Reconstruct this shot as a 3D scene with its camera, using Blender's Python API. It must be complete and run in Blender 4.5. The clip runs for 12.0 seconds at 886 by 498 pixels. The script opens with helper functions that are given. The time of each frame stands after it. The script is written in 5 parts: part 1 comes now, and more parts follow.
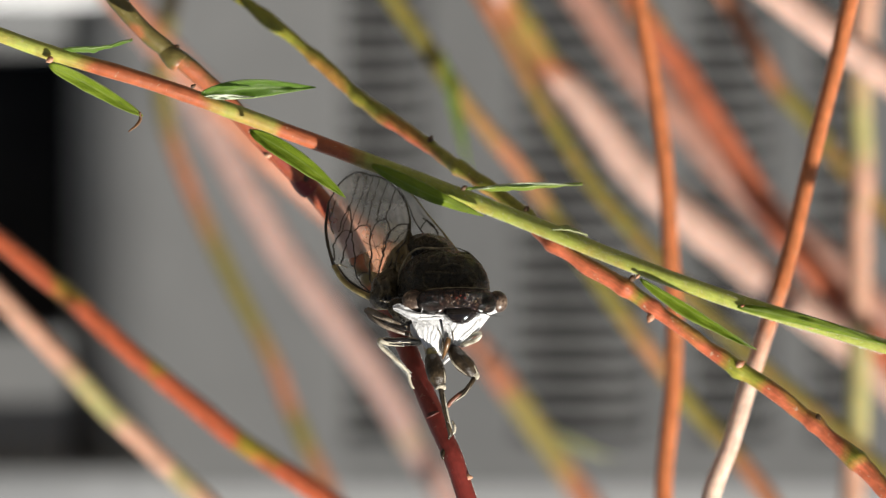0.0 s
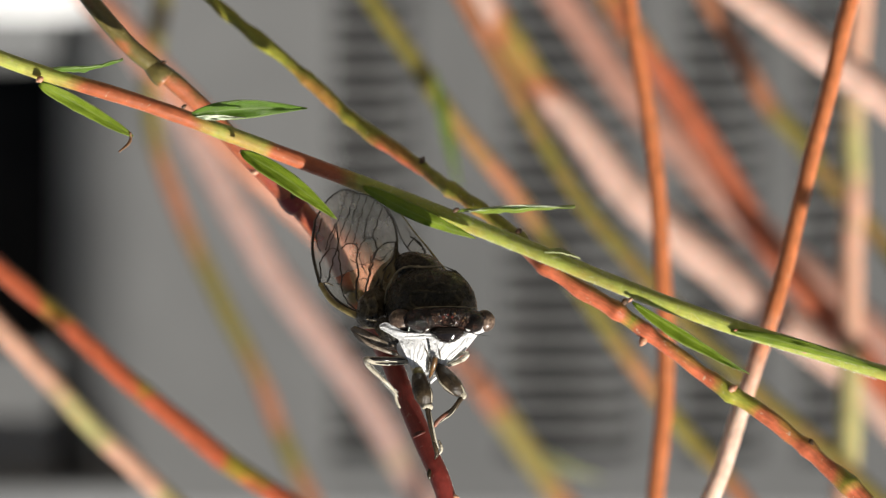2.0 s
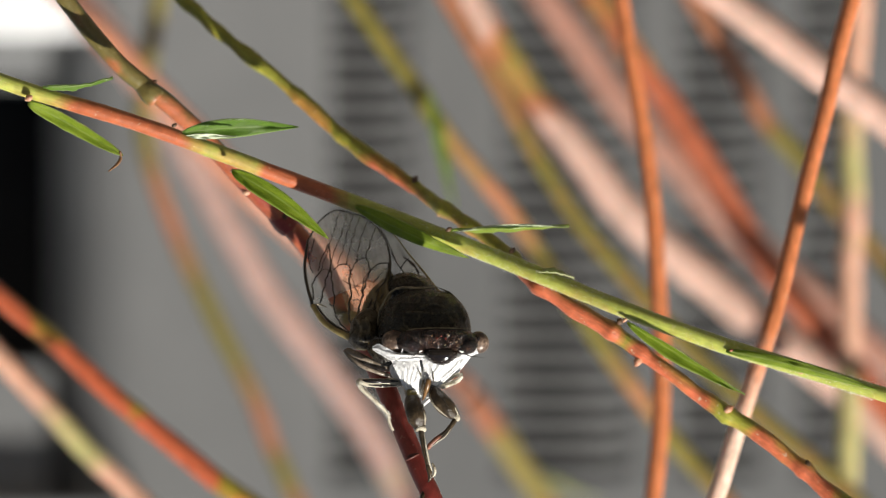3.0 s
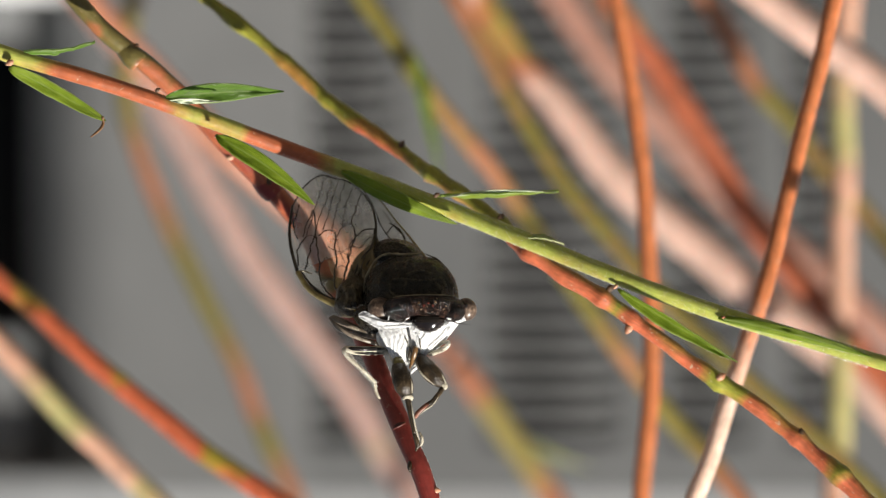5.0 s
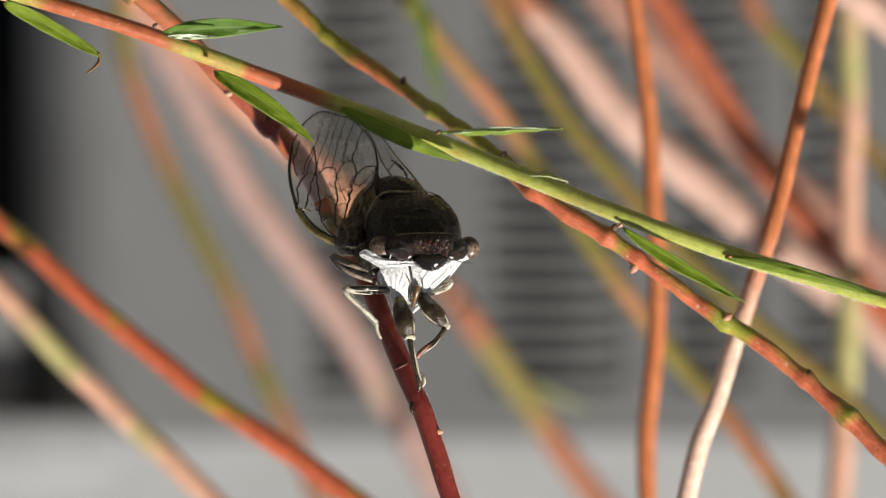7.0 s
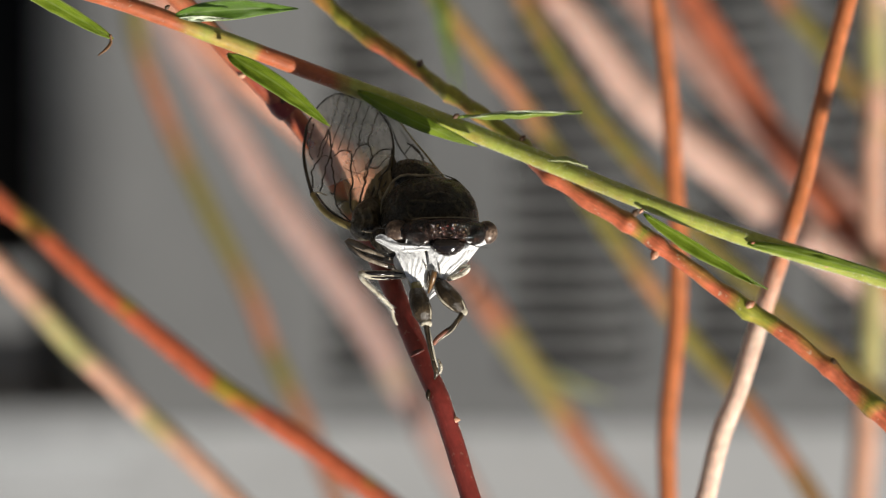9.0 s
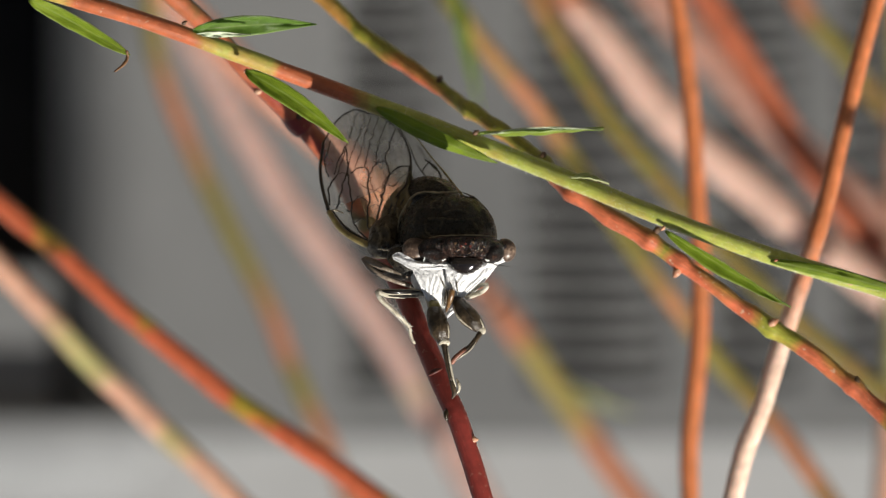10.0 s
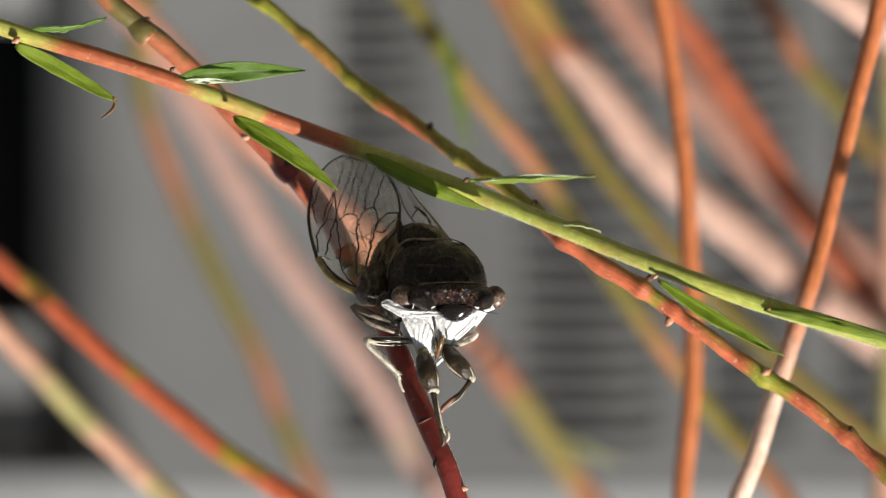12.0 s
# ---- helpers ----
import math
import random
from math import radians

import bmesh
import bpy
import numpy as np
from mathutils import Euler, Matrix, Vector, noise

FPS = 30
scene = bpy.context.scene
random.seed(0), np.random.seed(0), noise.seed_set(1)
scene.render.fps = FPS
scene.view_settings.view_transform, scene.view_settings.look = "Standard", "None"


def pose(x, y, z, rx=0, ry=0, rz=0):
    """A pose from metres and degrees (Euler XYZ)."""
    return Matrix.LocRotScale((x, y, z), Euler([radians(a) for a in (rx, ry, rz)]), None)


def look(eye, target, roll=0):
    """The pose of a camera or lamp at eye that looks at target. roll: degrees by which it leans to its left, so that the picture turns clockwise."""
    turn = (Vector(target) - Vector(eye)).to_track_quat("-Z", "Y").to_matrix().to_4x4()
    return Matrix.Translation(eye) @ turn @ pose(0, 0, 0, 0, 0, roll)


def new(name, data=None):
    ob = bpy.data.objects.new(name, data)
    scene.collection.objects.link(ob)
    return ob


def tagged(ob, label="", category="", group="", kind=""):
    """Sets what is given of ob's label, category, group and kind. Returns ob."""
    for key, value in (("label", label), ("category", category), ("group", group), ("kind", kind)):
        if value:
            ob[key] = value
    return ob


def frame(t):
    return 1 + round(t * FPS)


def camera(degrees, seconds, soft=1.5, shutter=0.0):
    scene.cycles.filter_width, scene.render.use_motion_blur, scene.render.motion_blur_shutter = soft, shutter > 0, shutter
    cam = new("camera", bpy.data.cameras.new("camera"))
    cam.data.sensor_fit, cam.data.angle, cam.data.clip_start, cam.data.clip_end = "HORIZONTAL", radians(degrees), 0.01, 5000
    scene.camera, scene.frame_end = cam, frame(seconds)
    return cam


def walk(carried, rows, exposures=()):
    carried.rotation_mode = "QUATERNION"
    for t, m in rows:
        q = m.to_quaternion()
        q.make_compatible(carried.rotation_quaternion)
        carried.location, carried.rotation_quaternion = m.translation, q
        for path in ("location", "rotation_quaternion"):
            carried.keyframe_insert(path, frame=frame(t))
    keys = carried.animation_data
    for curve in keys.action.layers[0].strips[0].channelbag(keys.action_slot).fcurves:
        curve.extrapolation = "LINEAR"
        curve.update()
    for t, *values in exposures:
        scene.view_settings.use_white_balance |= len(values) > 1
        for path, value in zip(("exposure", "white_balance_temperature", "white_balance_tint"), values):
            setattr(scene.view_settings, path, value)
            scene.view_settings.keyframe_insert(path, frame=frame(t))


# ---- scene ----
cam = camera(3.494, 12.0, 1.2, 0.3)
walk(cam, [
    (0.0, look((-0.00177, -1.99950, 1.20545), (0.00212, 0.00046, 1.19288), 179.932)),
    (0.5, look((-0.00117, -1.99835, 1.20306), (0.00294, 0.00162, 1.19343), 179.974)),
    (1.0, look((-0.00334, -1.99340, 1.20258), (0.00165, 0.00657, 1.19294), 179.901)),
    (1.5, look((-0.00061, -1.99192, 1.20403), (0.00094, 0.00803, 1.19091), 180.102)),
    (2.0, look((0.00107, -1.98753, 1.20171), (0.00098, 0.01244, 1.18973), 180.177)),
    (2.5, look((0.00134, -1.98159, 1.20340), (0.00055, 0.01835, 1.18909), 180.182)),
    (3.0, look((-0.00233, -1.96956, 1.20000), (0.00005, 0.03040, 1.18691), 180.122)),
    (5.0, look((0.00027, -1.94000, 1.19823), (-0.00169, 0.05999, 1.19144), 179.995)),
    (5.5, look((-0.00029, -1.93060, 1.19815), (-0.00186, 0.06939, 1.19248), 179.866)),
    (6.0, look((-0.00092, -1.92234, 1.19768), (-0.00231, 0.07765, 1.19226), 179.774)),
    (6.5, look((-0.00129, -1.91506, 1.19932), (-0.00239, 0.08494, 1.19507), 179.772)),
    (7.0, look((0.00116, -1.90760, 1.19923), (-0.00147, 0.09240, 1.19982), 179.983)),
    (9.0, look((0.00135, -1.87381, 1.19937), (0.00087, 0.12619, 1.20175), 180.037)),
    (9.5, look((0.00051, -1.86242, 1.19897), (0.00231, 0.13758, 1.20247), 179.981)),
    (10.0, look((0.00082, -1.85541, 1.19513), (0.00365, 0.14459, 1.19963), 179.980)),
    (10.5, look((-0.00065, -1.84479, 1.19947), (0.00450, 0.15519, 1.19244), 180.037)),
    (11.0, look((0.00005, -1.84327, 1.19912), (0.00394, 0.15671, 1.19142), 179.994)),
    (11.5, look((0.00010, -1.84131, 1.19615), (0.00301, 0.15868, 1.19233), 180.077)),
    (12.0, look((0.00030, -1.83808, 1.19700), (0.00238, 0.16192, 1.19285), 179.996)),
], exposures=((0.0, 0.05), (6.6, 0.05), (7.4, -0.05), (8.8, -0.12), (9.8, -0.12), (10.6, 0.02), (12.0, 0.03)))

# ---- light ----
SUN = Vector((-0.42, -0.46, 0.8)).normalized()
world = bpy.data.worlds.new("sky")
scene.world = world
world.use_nodes = True
sky = world.node_tree.nodes.new("ShaderNodeTexSky")
sky.sky_type, sky.sun_disc = "NISHITA", False
sky.sun_elevation = math.asin(SUN.z)
sky.sun_rotation = math.atan2(SUN.x, SUN.y)
back = world.node_tree.nodes["Background"]
back.inputs["Strength"].default_value = 0.035
world.node_tree.links.new(sky.outputs["Color"], back.inputs["Color"])
sun = new("sun", bpy.data.lights.new("sun", "SUN"))
sun.data.energy, sun.data.angle, sun.data.color = 7.3, radians(0.6), (1.0, 0.95, 0.865)
sun.matrix_world = look(SUN * 10, (0, 0, 0))

# ---- tools: all control points are in millimetres about a point 1.2 m above the ground ----
ROOT = {}


def V(p):
    return Vector((p[0], p[1], p[2] + 1200.0)) * 0.001


def thing(name, at, label, category, group=""):
    ob = new(name)
    ob.location = at
    ob.empty_display_size = 0.01
    ROOT[ob] = Vector(at)
    return tagged(ob, label, category, group)


def part(name, bm, material, parent=None, label=""):
    """One mesh object out of a bmesh in world metres, under a thing or a part."""
    org = ROOT[parent] if parent else Vector()
    bmesh.ops.translate(bm, verts=bm.verts, vec=-org)
    me = bpy.data.meshes.new(name)
    bm.to_mesh(me)
    bm.free()
    me.materials.append(material)
    for p in me.polygons:
        p.use_smooth = True
    if parent is None or parent.name.startswith("wall"):
        me.set_sharp_from_angle(angle=radians(50))
    ob = new(name, me)
    ob.parent = parent
    ROOT[ob] = org
    return tagged(ob, label)


def spline(pts, n):
    """Catmull-Rom through the rows of pts (any width), n samples a span."""
    pts = [np.array(p, float) for p in pts]
    ext = [2 * pts[0] - pts[1], *pts, 2 * pts[-1] - pts[-2]]
    out = []
    for i in range(1, len(ext) - 2):
        a, b, c, d = ext[i - 1:i + 3]
        for k in range(n):
            t = k / n
            out.append(0.5 * (2 * b + (c - a) * t + (2 * a - 5 * b + 4 * c - d) * t * t + (3 * b - a - 3 * c + d) * t ** 3))
    return out + [pts[-1]]


def sweep(bm, pts, radii, segs=10, n=6, rough=0.0, flat=1.0, freq=300.0, tones=None, flute=None, knobs=()):
    """A capped tube along pts (mm) with a radius (mm) at each; u runs round from the sunny side, v along in metres."""
    uv = bm.loops.layers.uv.verify()
    tone = bm.verts.layers.float.get("tone") or bm.verts.layers.float.new("tone")
    rows = spline([(*p, r) for p, r in zip(pts, radii)], n)
    cs = [V(r[:3]) for r in rows]
    rs = [max(r[3], 0.004) * 0.001 for r in rows]
    for k in knobs:
        near = min(range(len(cs)), key=lambda i: (cs[i] - V(k)).length)
        rs = [r * (1 + 0.24 * math.exp(-((q - cs[near]).length / 0.0009) ** 2)) for r, q in zip(rs, cs)]
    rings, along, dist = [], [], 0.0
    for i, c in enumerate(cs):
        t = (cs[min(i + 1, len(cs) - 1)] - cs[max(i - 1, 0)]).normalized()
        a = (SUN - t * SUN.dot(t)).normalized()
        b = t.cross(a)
        dist += (c - cs[i - 1]).length if i else 0
        along.append(dist)
        ring = []
        for k in range(segs):
            w = 2 * math.pi * k / segs
            o = a * math.cos(w) + b * math.sin(w) * flat
            r = rs[i] * (1 + rough * noise.noise((c + o * rs[i]) * freq))
            if flute:
                r *= 1 + flute[0] * math.cos(flute[1] * w + 1.5 * noise.noise(c * 400))
            ring.append(bm.verts.new(c + o * r))
            ring[-1][tone] = float(np.interp(i / n, [q[0] for q in tones], [q[1] for q in tones])) if tones else 1.0
        rings.append(ring)
    for i in range(len(rings) - 1):
        for k in range(segs):
            f = bm.faces.new((rings[i][k], rings[i][(k + 1) % segs], rings[i + 1][(k + 1) % segs], rings[i + 1][k]))
            for l, (u, v) in zip(f.loops, ((k, i), (k + 1, i), (k + 1, i + 1), (k, i + 1))):
                l[uv].uv = (u / segs, along[v])
    bm.faces.new(rings[0][::-1])
    bm.faces.new(rings[-1])
    return cs, rs


def blob(bm, at, size, turn=0.0, tilt=0.0, segs=28, rough=0.0, freq=800.0, shape=None):
    """A rounded body: centre (mm), half sizes (mm) across, deep and high, turned in the upright plane and tilted back."""
    m = Matrix.Translation(V(at)) @ pose(0, 0, 0, tilt, turn, 0) @ Matrix.Diagonal((*[s * 0.001 for s in size], 1))
    got = bmesh.ops.create_uvsphere(bm, u_segments=segs, v_segments=segs * 2 // 3, radius=1)["verts"]
    for v in got:
        n = v.co.copy()
        if shape:
            v.co = shape(v.co)
        v.co = m @ v.co
        if rough:
            v.co += (m.to_3x3() @ n).normalized() * rough * 0.001 * noise.noise(v.co * freq)
    return got


def hairs(bm, spots, length, width, lean=0.4):
    """Short tapering hairs at (place, normal) in metres."""
    for p, n in spots:
        d = (n + Vector([random.uniform(-lean, lean) for _ in range(3)])).normalized()
        s = d.orthogonal().normalized() * width * 0.001
        t = d.cross(s)
        l = length * random.uniform(0.5, 1.2) * 0.001
        q = [bm.verts.new(p + s), bm.verts.new(p - s * 0.5 + t * 0.87), bm.verts.new(p - s * 0.5 - t * 0.87), bm.verts.new(p + d * l)]
        for a, b in ((0, 1), (1, 2), (2, 0)):
            bm.faces.new((q[a], q[b], q[3]))


# ---- materials ----
def mat(name, rough=0.5, metal=0.0, spec=0.5):
    m = bpy.data.materials.new(name)
    m.use_nodes = True
    b = m.node_tree.nodes["Principled BSDF"]
    b.inputs["Roughness"].default_value = rough
    b.inputs["Metallic"].default_value = metal
    b.inputs["Specular IOR Level"].default_value = spec
    return m, m.node_tree, b


def ramp(nt, fac, stops):
    r = nt.nodes.new("ShaderNodeValToRGB")
    r.color_ramp.interpolation = "EASE"
    while len(r.color_ramp.elements) < len(stops):
        r.color_ramp.elements.new(0.5)
    for e, (p, c) in zip(r.color_ramp.elements, stops):
        e.position, e.color = p, (*c, 1)
    nt.links.new(fac, r.inputs["Fac"])
    return r.outputs["Color"]


def grain(nt, vec, scale, detail=4.0, rough=0.55):
    n = nt.nodes.new("ShaderNodeTexNoise")
    n.inputs["Scale"].default_value, n.inputs["Detail"].default_value, n.inputs["Roughness"].default_value = scale, detail, rough
    if vec is not None:
        nt.links.new(vec, n.inputs["Vector"])
    return n.outputs["Fac"]


def mix(nt, fac, a, b, how="MIX"):
    n = nt.nodes.new("ShaderNodeMix")
    n.data_type, n.blend_type = "RGBA", how
    for v, k in ((fac, 0), (a, 6), (b, 7)):
        if isinstance(v, (int, float)):
            n.inputs[k].default_value = v
        elif isinstance(v, tuple):
            n.inputs[k].default_value = (*v, 1)
        else:
            nt.links.new(v, n.inputs[k])
    return n.outputs[2]


def calc(nt, op, a, b=0.0, c=0.0):
    n = nt.nodes.new("ShaderNodeMath")
    n.operation = op
    for v, k in ((a, 0), (b, 1), (c, 2)):
        if isinstance(v, (int, float)):
            n.inputs[k].default_value = v
        else:
            nt.links.new(v, n.inputs[k])
    return n.outputs[0]


def bump(nt, b, height, strength, dist):
    n = nt.nodes.new("ShaderNodeBump")
    n.inputs["Strength"].default_value, n.inputs["Distance"].default_value = strength, dist
    nt.links.new(height, n.inputs["Height"])
    nt.links.new(n.outputs["Normal"], b.inputs["Normal"])


def coords(nt, kind="Object"):
    return nt.nodes.new("ShaderNodeTexCoord").outputs[kind]


def bark(name, red, olive, turn=45.0, level=0.5, rough=0.42, soft=0.25, side=0.16, fuzz=0.0, mid=None, pore=0.3, streaks=1.0):
    """Young willow bark: red and olive stretches along the twig, redder on the sunny side, with pale pores and fine relief."""
    m, nt, b = mat(name, rough)
    sep = nt.nodes.new("ShaderNodeSeparateXYZ")
    nt.links.new(coords(nt, "UV"), sep.inputs[0])
    info = nt.nodes.new("ShaderNodeObjectInfo").outputs["Random"]
    com = nt.nodes.new("ShaderNodeCombineXYZ")
    nt.links.new(calc(nt, "MULTIPLY", sep.outputs[1], turn), com.inputs[0])
    nt.links.new(calc(nt, "MULTIPLY", info, 91.0), com.inputs[1])
    stretch = grain(nt, com.outputs[0], 1.0, 1.5)
    fine = grain(nt, coords(nt), 900.0, 5.0)
    blot = grain(nt, coords(nt), 210.0, 3.0)
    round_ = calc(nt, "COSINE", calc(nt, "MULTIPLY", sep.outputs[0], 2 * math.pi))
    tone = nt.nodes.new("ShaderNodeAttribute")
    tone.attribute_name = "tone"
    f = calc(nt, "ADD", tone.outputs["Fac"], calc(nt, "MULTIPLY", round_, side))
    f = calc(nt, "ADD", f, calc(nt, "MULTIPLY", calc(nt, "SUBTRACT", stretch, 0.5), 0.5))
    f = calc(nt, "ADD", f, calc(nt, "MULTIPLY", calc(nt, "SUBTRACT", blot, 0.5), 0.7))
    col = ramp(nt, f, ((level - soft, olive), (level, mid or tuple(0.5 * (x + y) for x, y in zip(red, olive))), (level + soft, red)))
    dark = ramp(nt, fine, ((0.3, (0.84, 0.84, 0.84)), (0.7, (1.1, 1.1, 1.1))))
    long_ = nt.nodes.new("ShaderNodeCombineXYZ")
    nt.links.new(calc(nt, "MULTIPLY", round_, 3.5), long_.inputs[0])
    nt.links.new(calc(nt, "MULTIPLY", sep.outputs[1], 180.0), long_.inputs[1])
    nt.links.new(calc(nt, "MULTIPLY", info, 40.0), long_.inputs[2])
    streak = grain(nt, long_.outputs[0], 2.0, 4.0, 0.65)
    col = mix(nt, 1.0, col, ramp(nt, streak, ((0.3, (1 - 0.26 * streaks, 1 - 0.24 * streaks, 1 - 0.28 * streaks)), (0.7, (1 + 0.18 * streaks, 1 + 0.16 * streaks, 1 + 0.14 * streaks)))), "MULTIPLY")
    col = mix(nt, 1.0, col, dark, "MULTIPLY")
    pores = ramp(nt, grain(nt, coords(nt), 1500.0, 2.0), ((0.66, (0, 0, 0)), (0.72, (1, 1, 1))))
    col = mix(nt, calc(nt, "MULTIPLY", pores, pore), col, (0.62, 0.5, 0.36))
    nt.links.new(col, b.inputs["Base Color"])
    b.inputs["Subsurface Weight"].default_value = 0.15
    b.inputs["Subsurface Radius"].default_value = (0.0006, 0.0003, 0.0002)
    b.inputs["Subsurface Scale"].default_value = 1.0
    b.inputs["Sheen Weight"].default_value = fuzz
    bump(nt, b, mix(nt, 0.5, fine, streak), 0.6, 0.0003)
    return m


def plain(name, stops, scale, rough=0.5, metal=0.0, spec=0.5, relief=0.3, dist=0.0001, second=6.0):
    """A surface that varies at two scales between the given colours."""
    m, nt, b = mat(name, rough, metal, spec)
    big, small = grain(nt, coords(nt), scale, 3.0), grain(nt, coords(nt), scale * second, 5.0)
    f = mix(nt, 0.4, big, small)
    n = len(stops)
    nt.links.new(ramp(nt, f, [(0.32 + 0.36 * i / max(n - 1, 1), c) for i, c in enumerate(stops)]), b.inputs["Base Color"])
    bump(nt, b, small, relief, dist)
    return m


def leaf_material(name, dark, light, shine=0.38):
    m, nt, b = mat(name, shine)
    sep = nt.nodes.new("ShaderNodeSeparateXYZ")
    nt.links.new(coords(nt, "UV"), sep.inputs[0])
    mid = calc(nt, "ABSOLUTE", calc(nt, "SUBTRACT", sep.outputs[0], 0.5))
    rib = ramp(nt, mid, ((0.0, (1, 1, 1)), (0.045, (0, 0, 0))))
    wave = nt.nodes.new("ShaderNodeTexWave")
    wave.inputs["Scale"].default_value, wave.inputs["Distortion"].default_value = 5.0, 1.5
    com = nt.nodes.new("ShaderNodeCombineXYZ")
    nt.links.new(calc(nt, "ADD", calc(nt, "MULTIPLY", sep.outputs[1], 1.6), calc(nt, "MULTIPLY", mid, -1.6)), com.inputs[0])
    nt.links.new(com.outputs[0], wave.inputs["Vector"])
    line = nt.nodes.new("ShaderNodeCombineXYZ")
    nt.links.new(calc(nt, "MULTIPLY", sep.outputs[0], 11.0), line.inputs[0])
    nt.links.new(calc(nt, "MULTIPLY", sep.outputs[1], 2.6), line.inputs[1])
    nt.links.new(calc(nt, "MULTIPLY", nt.nodes.new("ShaderNodeObjectInfo").outputs["Random"], 30.0), line.inputs[2])
    g = mix(nt, 0.25, mix(nt, 0.35, grain(nt, line.outputs[0], 1.6, 5.0), grain(nt, coords(nt), 350.0, 4.0)), wave.outputs["Fac"])
    col = ramp(nt, g, ((0.3, dark), (0.7, light)))
    col = mix(nt, calc(nt, "MULTIPLY", rib, 0.55), col, (0.42, 0.52, 0.2))
    rim = ramp(nt, mid, ((0.42, (0, 0, 0)), (0.5, (1, 1, 1))))
    col = mix(nt, calc(nt, "MULTIPLY", rim, 0.5), col, (0.5, 0.58, 0.28))
    nt.links.new(col, b.inputs["Base Color"])
    bump(nt, b, g, 0.5, 0.0003)
    tr = nt.nodes.new("ShaderNodeBsdfTranslucent")
    nt.links.new(mix(nt, 0.5, col, (0.35, 0.6, 0.05)), tr.inputs["Color"])
    mx = nt.nodes.new("ShaderNodeMixShader")
    mx.inputs[0].default_value = 0.4
    nt.links.new(b.outputs[0], mx.inputs[1])
    nt.links.new(tr.outputs[0], mx.inputs[2])
    nt.links.new(mx.outputs[0], nt.nodes["Material Output"].inputs["Surface"])
    return m


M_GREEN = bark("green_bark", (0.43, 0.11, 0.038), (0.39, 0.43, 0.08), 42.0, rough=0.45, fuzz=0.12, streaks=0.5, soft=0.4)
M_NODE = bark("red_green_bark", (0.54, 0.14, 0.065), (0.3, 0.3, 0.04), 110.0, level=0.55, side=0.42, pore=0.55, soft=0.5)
M_DARK = bark("dark_red_shaded_bark", (0.25, 0.034, 0.026), (0.15, 0.12, 0.035), 18.0, mid=(0.45, 0.135, 0.06), pore=0.14, streaks=0.5)
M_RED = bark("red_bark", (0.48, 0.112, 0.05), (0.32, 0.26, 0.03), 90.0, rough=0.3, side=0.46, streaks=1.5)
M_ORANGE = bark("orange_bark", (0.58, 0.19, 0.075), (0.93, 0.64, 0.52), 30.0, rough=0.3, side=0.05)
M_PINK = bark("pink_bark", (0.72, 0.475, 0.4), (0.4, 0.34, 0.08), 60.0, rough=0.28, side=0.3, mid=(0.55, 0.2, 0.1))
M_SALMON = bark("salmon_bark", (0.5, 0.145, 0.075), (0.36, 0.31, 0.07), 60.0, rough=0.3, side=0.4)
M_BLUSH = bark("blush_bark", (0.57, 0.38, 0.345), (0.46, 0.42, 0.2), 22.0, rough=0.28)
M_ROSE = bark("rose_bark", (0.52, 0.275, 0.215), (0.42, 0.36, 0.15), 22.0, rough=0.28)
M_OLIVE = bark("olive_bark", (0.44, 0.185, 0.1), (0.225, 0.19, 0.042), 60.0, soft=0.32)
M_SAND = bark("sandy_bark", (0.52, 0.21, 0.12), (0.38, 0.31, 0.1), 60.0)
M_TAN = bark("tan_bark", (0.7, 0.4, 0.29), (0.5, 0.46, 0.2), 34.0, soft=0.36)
M_LEAF = leaf_material("leaf_green", (0.145, 0.235, 0.01), (0.4, 0.5, 0.05))
M_LEAFB = leaf_material("leaf_blue_green", (0.09, 0.19, 0.02), (0.22, 0.37, 0.06), 0.3)
M_LEAFDROOP = leaf_material("leaf_yellow_green", (0.3, 0.5, 0.05), (0.5, 0.66, 0.14))
M_LEAFFAR = leaf_material("leaf_pale_green", (0.55, 0.55, 0.28), (0.72, 0.7, 0.46))
M_LEAFPALE = plain("leaf_underside_and_lit_edge", ((0.36, 0.43, 0.27), (0.6, 0.65, 0.48)), 900.0, 0.5)
M_DRY = plain("dry_leaf_tip", ((0.12, 0.05, 0.02), (0.3, 0.16, 0.07)), 900.0, 0.6)
M_BUD = plain("pale_bud", ((0.4, 0.14, 0.07), (0.66, 0.4, 0.26)), 700.0, 0.45)
M_SCAR = plain("dark_leaf_scar", ((0.05, 0.03, 0.015), (0.16, 0.08, 0.04)), 900.0, 0.6)
M_RING = plain("dark_ring", ((0.05, 0.012, 0.01), (0.12, 0.03, 0.02)), 900.0, 0.5)
M_HAIR = plain("white_hair", ((0.75, 0.75, 0.66), (0.9, 0.9, 0.85)), 900.0, 0.4)
M_PLASTER = plain("grey_painted_panel", ((0.154, 0.158, 0.16), (0.187, 0.191, 0.193)), 14.0, 0.55, relief=0.2, dist=0.0003)
M_PANEL = plain("dark_grey_panel", ((0.124, 0.128, 0.13), (0.154, 0.158, 0.16)), 14.0, 0.55)
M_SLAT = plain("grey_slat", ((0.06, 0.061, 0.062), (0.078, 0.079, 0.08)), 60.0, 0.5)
M_VOID = plain("near_black_void", ((0.014, 0.014, 0.016), (0.024, 0.024, 0.025)), 20.0, 0.9, spec=0.1)
M_SHADE = plain("slot_shade_black", ((0.005, 0.005, 0.005), (0.01, 0.01, 0.01)), 20.0, 0.9, spec=0.1)
